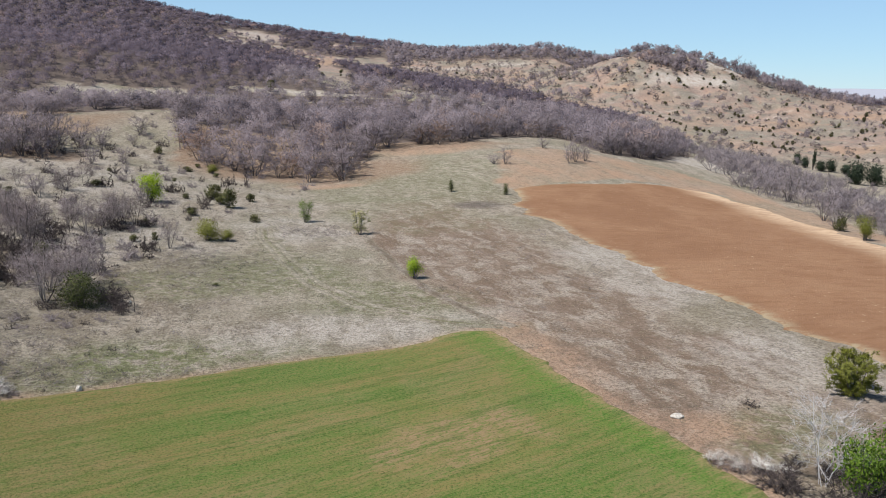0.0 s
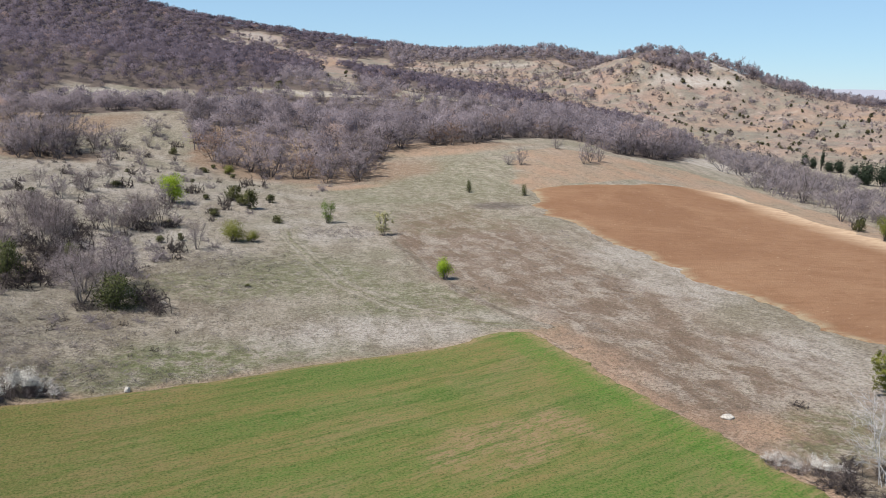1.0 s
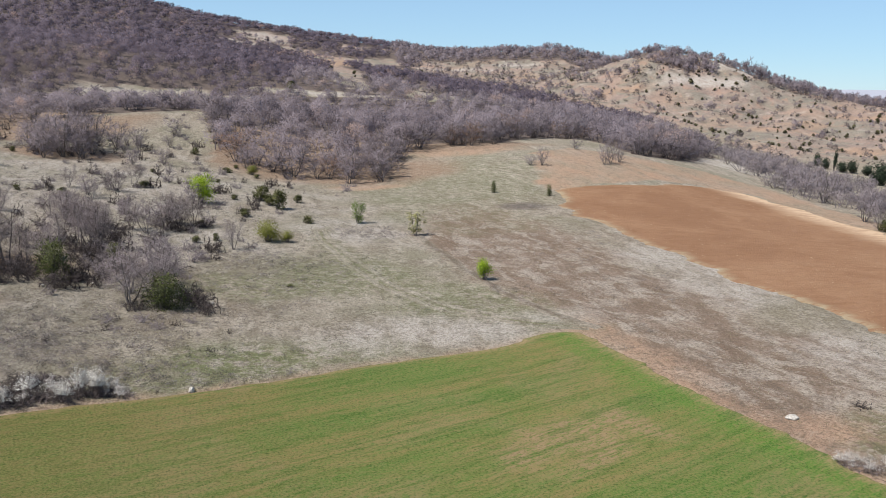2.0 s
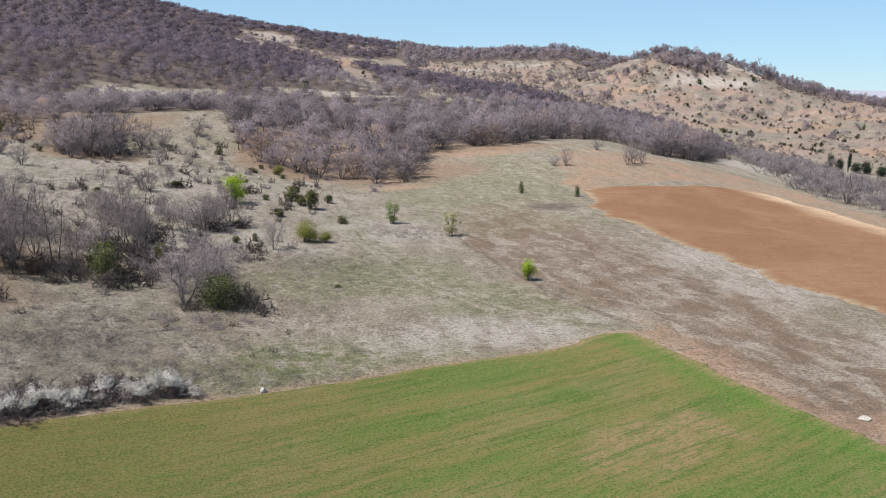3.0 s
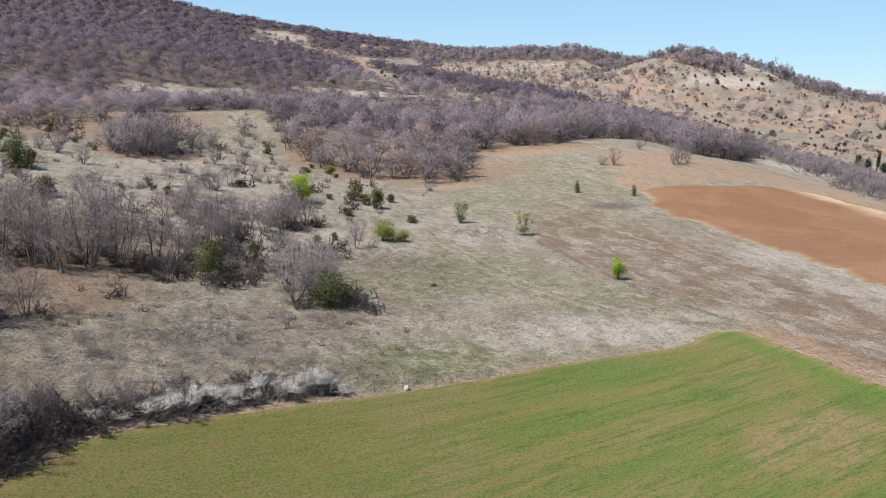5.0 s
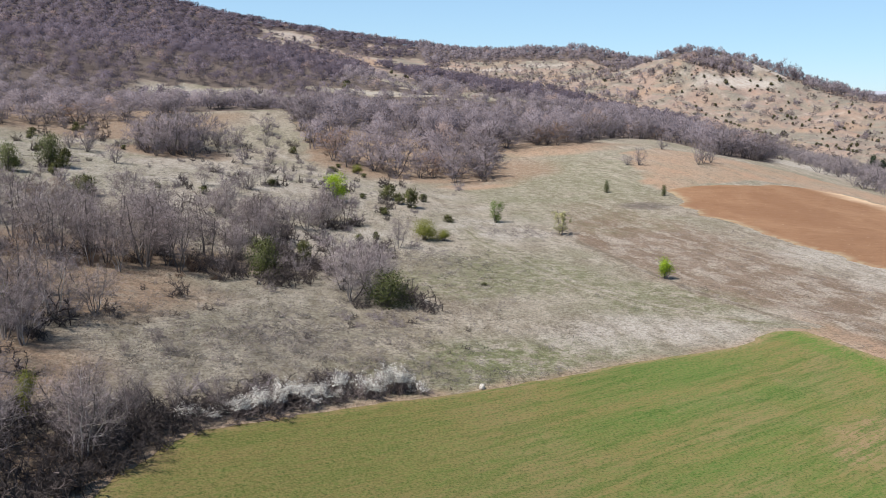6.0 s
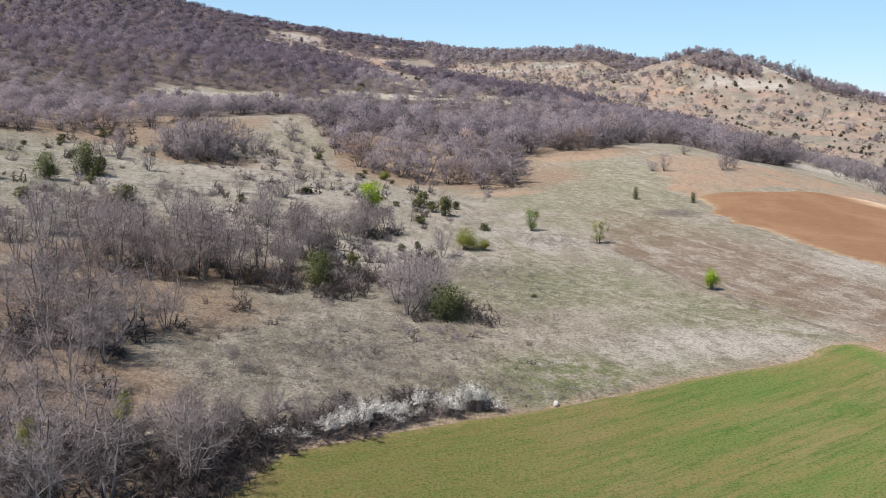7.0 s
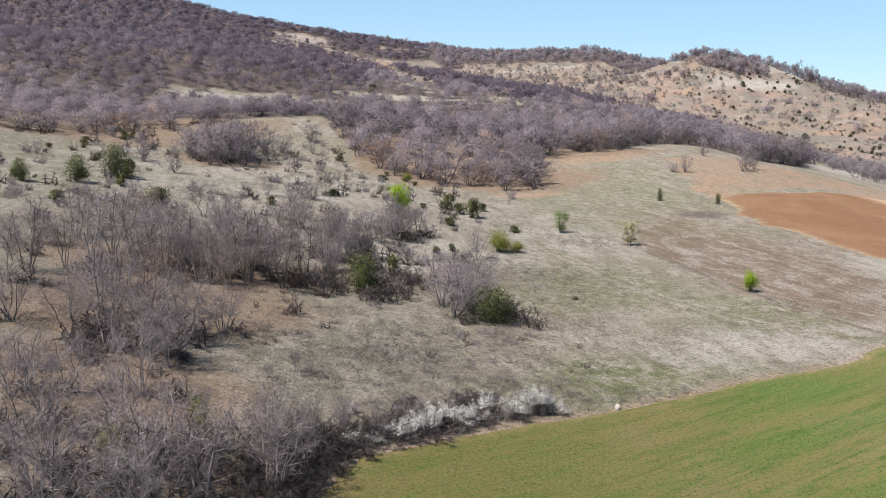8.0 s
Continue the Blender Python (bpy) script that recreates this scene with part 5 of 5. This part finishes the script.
# scrub along the wood's side towards the terrace
for n in range(9):
    t = wood.uniform(0, 1)
    x, y, h = -62 - 12 * t - wood.uniform(0, 16), 184 + 46 * t + wood.normal(0, 5), wood.uniform(1.0, 2.4)
    plant(LILAC, x, y, h, h * wood.uniform(1.2, 1.7), wood, "leafless scrub along the side of the wood")
joined_woods("oak_wood", "close leafless grey-violet oak wood above the meadow", "woods", [(tree_forms(wood, 8, 420, 0.031, 0.09, 40, True), behind)], wood, OAKS)
plant(MID_RED, -1.5, 219.5, 6.5, 8, rng, "russet oak still holding dead leaves at the wood's edge")
plant(MID_RED, -5.5, 220.5, 5.5, 6, rng, "russet oak still holding dead leaves at the wood's edge")

# ---- far woods: too many to count ----
far = np.random.default_rng(77)
near_spots, far_spots, ridge, y = [], [], [], 290.0
while y < 950:
    gap = 5.6 + (y - 290) * 0.0062
    for gx in np.arange(-0.55 * y - 52, 0.55 * y + 10, gap):
        px, py = gx + far.uniform(-0.45, 0.45) * gap, y + far.uniform(-0.45, 0.45) * gap
        if far.uniform() > 0.05 and woods(px, py):
            h = far.uniform(4.2, 6.8) * (1.15 if py > 835 and px < -40 else 1.0)
            if inside(PEAK_WOOD, px, py) or (py > 735 and px > -60):
                ridge.append((px, py, h * 1.2, gap * far.uniform(0.8, 1.1)))
                ridge.append((px + far.uniform(1, 4), py + far.uniform(-3, 3), h * far.uniform(0.8, 1.3), gap * 0.9))
            else:
                (near_spots if y < 430 else far_spots).append((px, py, h, gap * far.uniform(1.15, 1.6) * (1.25 if py > 790 else 1.0)))
    y += gap
joined_woods("far_woods", "leafless grey-violet oak woods over the hills", "woods", [(tree_forms(far, 6, 92, 0.07, 0.19, 0, False, 0.40, 0.0, 8), far_spots), (tree_forms(far, 6, 230, 0.036, 0.13, 0, False, 0.44, 0.03), [p for p in near_spots if p[0] <= -75])], far, WOODS)
joined_woods("upper_woods", "leafless lilac-grey oak woods on the slope above the meadow", "woods", [(tree_forms(far, 6, 230, 0.036, 0.13, 0, False, 0.44, 0.03), [p for p in near_spots if p[0] > -75])], far, OAKS)

joined_woods("ridge_woods", "leafless lilac-grey trees along the far crests", "woods", [(tree_forms(far, 6, 130, 0.06, 0.17, 0, False, 0.38, 0.0), ridge)], far, OAKS)

# ---- scrub of the far hill and of the valley ----
bushy, valley_spots, y = [], [], 352.0
while y < 770:
    for gx in np.arange(-40, 0.58 * y + 10, 6.5):
        px, py = gx + far.uniform(-3, 3), y + far.uniform(-3, 3)
        thick = 0.32 + 0.5 * (ragged(px * 1.4, py * 1.4) > 0.25) + 0.15 * (py > 540)
        if woods(px, py) or far.uniform() > thick or oval(px, py, 165, 573, 28, 8) > 0:
            continue
        h = far.uniform(0.9, 2.4) + 2.6 * (far.uniform() < 0.2 + 0.2 * (py > 560))
        bushy.append((px, py, h, h * far.uniform(1.2, 1.8)))
    y += 6.5
for _ in range(520):
    t = far.uniform(0, 1)
    px, py = 82 + 26 * t + far.normal(0, 9), 150 + 190 * t + far.normal(0, 8)
    if px > side(PLOUGH_RIGHT, py) + 4 + 9 * (py > 190) and not inside(FALLOW, px - 2, py):
        h = far.uniform(1.8, 5.0)
        valley_spots.append((px, py, h, h * far.uniform(1.1, 1.5)))
joined_woods("hill_scrub", "grey leafless scrub dotted over the far hill", "scrub", [(tree_forms(far, 5, 90, 0.075, 0.22, 0, False, 0.4, 0.03, 7), bushy)], far, HILL_SCRUB)
joined_woods("valley_scrub", "pale lilac-grey leafless scrub along the valley", "scrub", [(tree_forms(far, 5, 200, 0.03, 0.12, 20, True, 0.45, 0.06), valley_spots)], far, PALE_SCRUB)

# ---- groves of bare trees and bushes on the far hill ----
dots = np.random.default_rng(21)
groves = []
# middle, number of trees, spread along x and y, height
RIDGE_GROVES = [(201, 596, 5, 3, 4, 10), (212, 590, 8, 5, 6, 8), (226, 582, 12, 7, 5, 7.5), (245, 574, 14, 10, 6, 6), (268, 584, 14, 12, 6, 5.5), (188, 608, 4, 4, 3, 6), (300, 590, 14, 16, 8, 5), (185, 545, 6, 6, 3, 3), (215, 530, 8, 16, 10, 3), (225, 480, 8, 20, 12, 3)]
PEAK_GROVES = [(147, 514, 3, 2, 2, 5.5), (114, 520, 7, 5, 3, 3.4), (106, 602, 9, 8, 5, 4), (118, 594, 6, 5, 5, 4), (133, 600, 8, 5, 4, 5.5), (143, 594, 12, 6, 4, 6.5), (153, 590, 12, 5, 5, 6.5), (166, 590, 12, 6, 5, 6), (160, 600, 12, 8, 4, 7), (146, 608, 14, 9, 5, 6.5), (165, 546, 6, 6, 3, 3), (180, 469, 3, 2, 2, 4.5), (184, 448, 4, 3, 3, 4), (131, 478, 4, 5, 3, 2.6), (124, 410, 6, 5, 5, 3.4)]
SADDLE_GROVES = [(88, 562, 10, 6, 6, 4.5), (81, 547, 5, 5, 4, 3.5), (63, 591, 10, 8, 8, 4.5), (70, 560, 8, 8, 8, 4), (91, 640, 16, 12, 18, 5), (60, 640, 12, 16, 14, 4.5), (10, 690, 10, 20, 10, 4), (-20, 650, 12, 16, 16, 4.5), (-150, 750, 16, 22, 12, 4.5), (-118, 735, 10, 14, 10, 4.5), (-98, 690, 10, 10, 30, 4.5), (30, 585, 12, 16, 10, 4.5), (-178, 770, 10, 16, 14, 4.5)]
for x, y, number, sx, sy, h in RIDGE_GROVES + PEAK_GROVES + SADDLE_GROVES:
    for _ in range(int(number * 1.5)):
        high = 1.15 * h * dots.uniform(0.6, 1.1)
        groves.append((x + dots.normal(0, sx * 0.7), y + dots.normal(0, sy * 0.7), high, high * dots.uniform(0.8, 1.15)))
joined_woods("hill_groves", "clumps of leafless lilac-grey trees on the far hill", "woods", [(tree_forms(dots, 6, 190, 0.042, 0.15, 0, True, 0.46, 0.05), groves)], dots, OAKS)
JUNIPER_SPOTS = [(150, 569, 4), (152, 563, 2.8), (180, 508, 3.2), (168, 503, 3), (141, 443, 4), (195, 443, 3.6), (187, 439, 2.8), (154, 399, 2.6), (162, 408, 2.6), (213, 447, 3.4), (249, 521, 3.6), (180, 571, 3.4), (186, 575, 4), (175, 578, 2.4),
                 (133, 533, 3), (134, 510, 3.4), (120, 469, 3), (113, 503, 3), (119, 557, 3), (207, 517, 3), (168, 521, 3.6), (208, 464, 3), (124, 432, 3.6), (153, 492, 2.6), (235, 494, 3), (237, 497, 2.6), (171, 505, 2.4), (216, 449, 2.6)]
for _ in range(110):
    y = dots.uniform(385, 560)
    JUNIPER_SPOTS.append((dots.uniform(110, 0.52 * y), y, dots.uniform(1.2, 2.8)))
for _ in range(40):
    JUNIPER_SPOTS.append((dots.uniform(110, 190), dots.uniform(560, 605), dots.uniform(1.4, 3)))
for _ in range(30):
    JUNIPER_SPOTS.append((dots.uniform(-30, 95), dots.uniform(560, 740), dots.uniform(1.6, 3.2)))
for _ in range(40):
    t = dots.uniform(0, 1)
    JUNIPER_SPOTS.append((-175 + 118 * t + dots.normal(0, 10), 770 - 300 * t * t + dots.normal(0, 14), dots.uniform(1.8, 3.4)))
for x, y, h in JUNIPER_SPOTS:
    if not woods(x, y):
        plant(FAR_JUNIPER, x, y, h * dots.uniform(0.85, 1.1), h * dots.uniform(0.85, 1.2), dots)
plant(JUNIPER[0], -70, 352, 5.2, 4.2, rng, "dark conifer bush on a pale strip of the hillside")

# ---- shrubs scattered over the dry slope ----
scrub = np.random.default_rng(61)
n = 0
while n < 135:
    x, y = scrub.uniform(-115, -34), scrub.uniform(104, 205)
    if woods(x, y) or scrub.uniform() > 0.35 + 0.65 * (ragged(x * 1.6, y * 1.6) > 0):
        continue
    n += 1
    h = scrub.uniform(1.0, 2.6)
    if scrub.uniform() < 0.2:
        plant(JUNIPER[scrub.integers(0, 3)], x, y, h * 0.7, h, scrub)
    else:
        plant((LILAC, THICKET[0], LILAC, DARK_LOW, DARK_LOW)[scrub.integers(0, 5)], x, y, h, h * scrub.uniform(1.1, 1.8), scrub, "grey leafless shrub on the dry slope")

# thicker growth on the terraces
for n in range(64):
    x, y = scrub.uniform(-112, -46), scrub.uniform(118, 200)
    if woods(x, y):
        continue
    h = scrub.uniform(1.4, 3.6) if n % 3 else scrub.uniform(2.6, 4.4)
    if n % 3 == 0:
        plant((MID_GREY, MID[1])[n % 2], x, y, h, h * scrub.uniform(0.8, 1.1), scrub, "small leafless tree on the terrace")
    else:
        plant((LILAC, THICKET[1], DARK_LOW)[scrub.integers(0, 3)], x, y, h * 0.8, h * scrub.uniform(0.9, 1.5), scrub, "grey leafless shrub on the terrace")

# ---- low shrubs over the dry slope ----
slope = np.random.default_rng(41)
n = 0
while n < 200:
    x, y = slope.uniform(-112, -22), slope.uniform(66, 205)
    if woods(x, y) or in_field(x, y, 2) or slope.uniform() > np.clip((-x - 20) / 30, 0.1, 1) or (x > -42 and y < 100):
        continue
    n += 1
    h = slope.uniform(0.5, 1.3)
    plant(LOW[slope.integers(0, 2)], x, y, h, h * slope.uniform(1.2, 2.4), slope)
for n in range(70):
    x, y = slope.uniform(-58, -27), slope.uniform(56, 80)
    if in_field(x, y, 1.5) or slope.uniform() > 0.3 + 0.7 * (ragged(x * 2.2, y * 2.2) > 0):
        continue
    h = slope.uniform(0.35, 0.8)
    plant(LOW[1] if n % 2 else DARK_LOW, x, y, h, h * slope.uniform(1.6, 2.8), slope, "low dark scrub on the near slope")


# ---- grass ----
def tufts(name, label, number, box, keep, tall, wide, blades, mat, seed):
    """Tufts of blades over a stretch of ground, as one mesh."""
    rng = np.random.default_rng(seed)
    x, y = rng.uniform(box[0], box[1], number * 3), rng.uniform(box[2], box[3], number * 3)
    ok = np.nonzero(keep(x, y, rng))[0][:number]
    x, y = np.repeat(x[ok], blades), np.repeat(y[ok], blades)
    n = len(x)
    x, y = x + rng.normal(0, wide, n), y + rng.normal(0, wide, n)
    foot = np.stack([x, y, height(x, y) - 0.02], -1)
    way = unit(np.stack([rng.normal(0, 0.6, n), rng.normal(0, 0.6, n), np.ones(n)], -1)) * rng.uniform(0.5, 1.2, (n, 1)) * tall
    shape = Shape()
    shape.slivers(foot, way, rng.uniform(0.6, 1.4, n) * tall * 0.22, rng)
    return tagged(shape.link(name, mat), label, "grass", kind="stuff")


tufts("dry_grass", "bleached tussocks of dead grass on the meadow", 11000, (-85, 48, 44, 150), lambda x, y, r: ~in_field(x, y, 0.3) & (r.uniform(size=x.shape) < np.clip(1.4 - y / 130, 0.15, 1)), 0.17, 0.26, 6, STRAW, 51)
low = np.random.default_rng(91)
mats = []
for cx, cy, rx, ry, number in ((-19.5, 126, 6, 4, 110), (-31, 106, 9, 5, 200), (-34, 75, 9, 7, 110), (-46, 59, 7, 3, 80), (-43, 65, 10, 5, 170), (-33, 63, 8, 3, 80), (-42, 70, 9, 8, 70), (-28, 90, 14, 12, 70), (-60, 130, 30, 25, 260), (-85, 150, 26, 26, 200), (-45, 165, 20, 14, 90), (15, 100, 12, 30, 60), (-20, 64, 10, 3, 40), (-50, 70, 14, 8, 300), (-40, 66, 10, 5, 220), (-40, 90, 12, 8, 90), (-30, 100, 12, 10, 90), (-85, 120, 18, 12, 120)):
    for _ in range(number):
        px, py = cx + low.normal(0, rx * 0.6), cy + low.normal(0, ry * 0.6)
        h = low.uniform(0.25, 0.75)
        if not in_field(px, py, 0.5):
            mats.append((px, py, h, h * low.uniform(1.6, 3.4)))
joined_woods("low_scrub", "ankle-high grey scrub and dead stems in the meadow", "scrub", [(tree_forms(low, 5, 34, 0.042, 0.2, 10, False, 0.4, 0.04), mats)], low, HEATH_SCRUB)
tufts("heath_stems", "low grey stems of heath among the dead grass", 7000, (-80, 45, 60, 150), lambda x, y, r: ~in_field(x, y, 0.5) & (ragged(x * 1.3, y * 1.3) > 0.05), 0.13, 0.3, 6, HEATH, 52)
tufts("dark_tussocks", "small dark clumps of dead stems in the meadow", 8000, (-85, 48, 44, 150), lambda x, y, r: ~in_field(x, y, 0.4) & (r.uniform(size=x.shape) < np.clip(0.35 + 0.7 * ragged(x * 2 + 30, y * 2), 0.08, 1) * np.clip((-x - 12) / 16, 0.05, 1)), 0.19, 0.26, 8, DARK_STEMS, 54)
tufts("crop_blades", "young green blades of the sown crop", 14000, (-47, 20, 38, 80), lambda x, y, r: in_field(x, y, -0.2) & (x < 21) & (y < 80), 0.13, 0.10, 4, BLADES, 53)
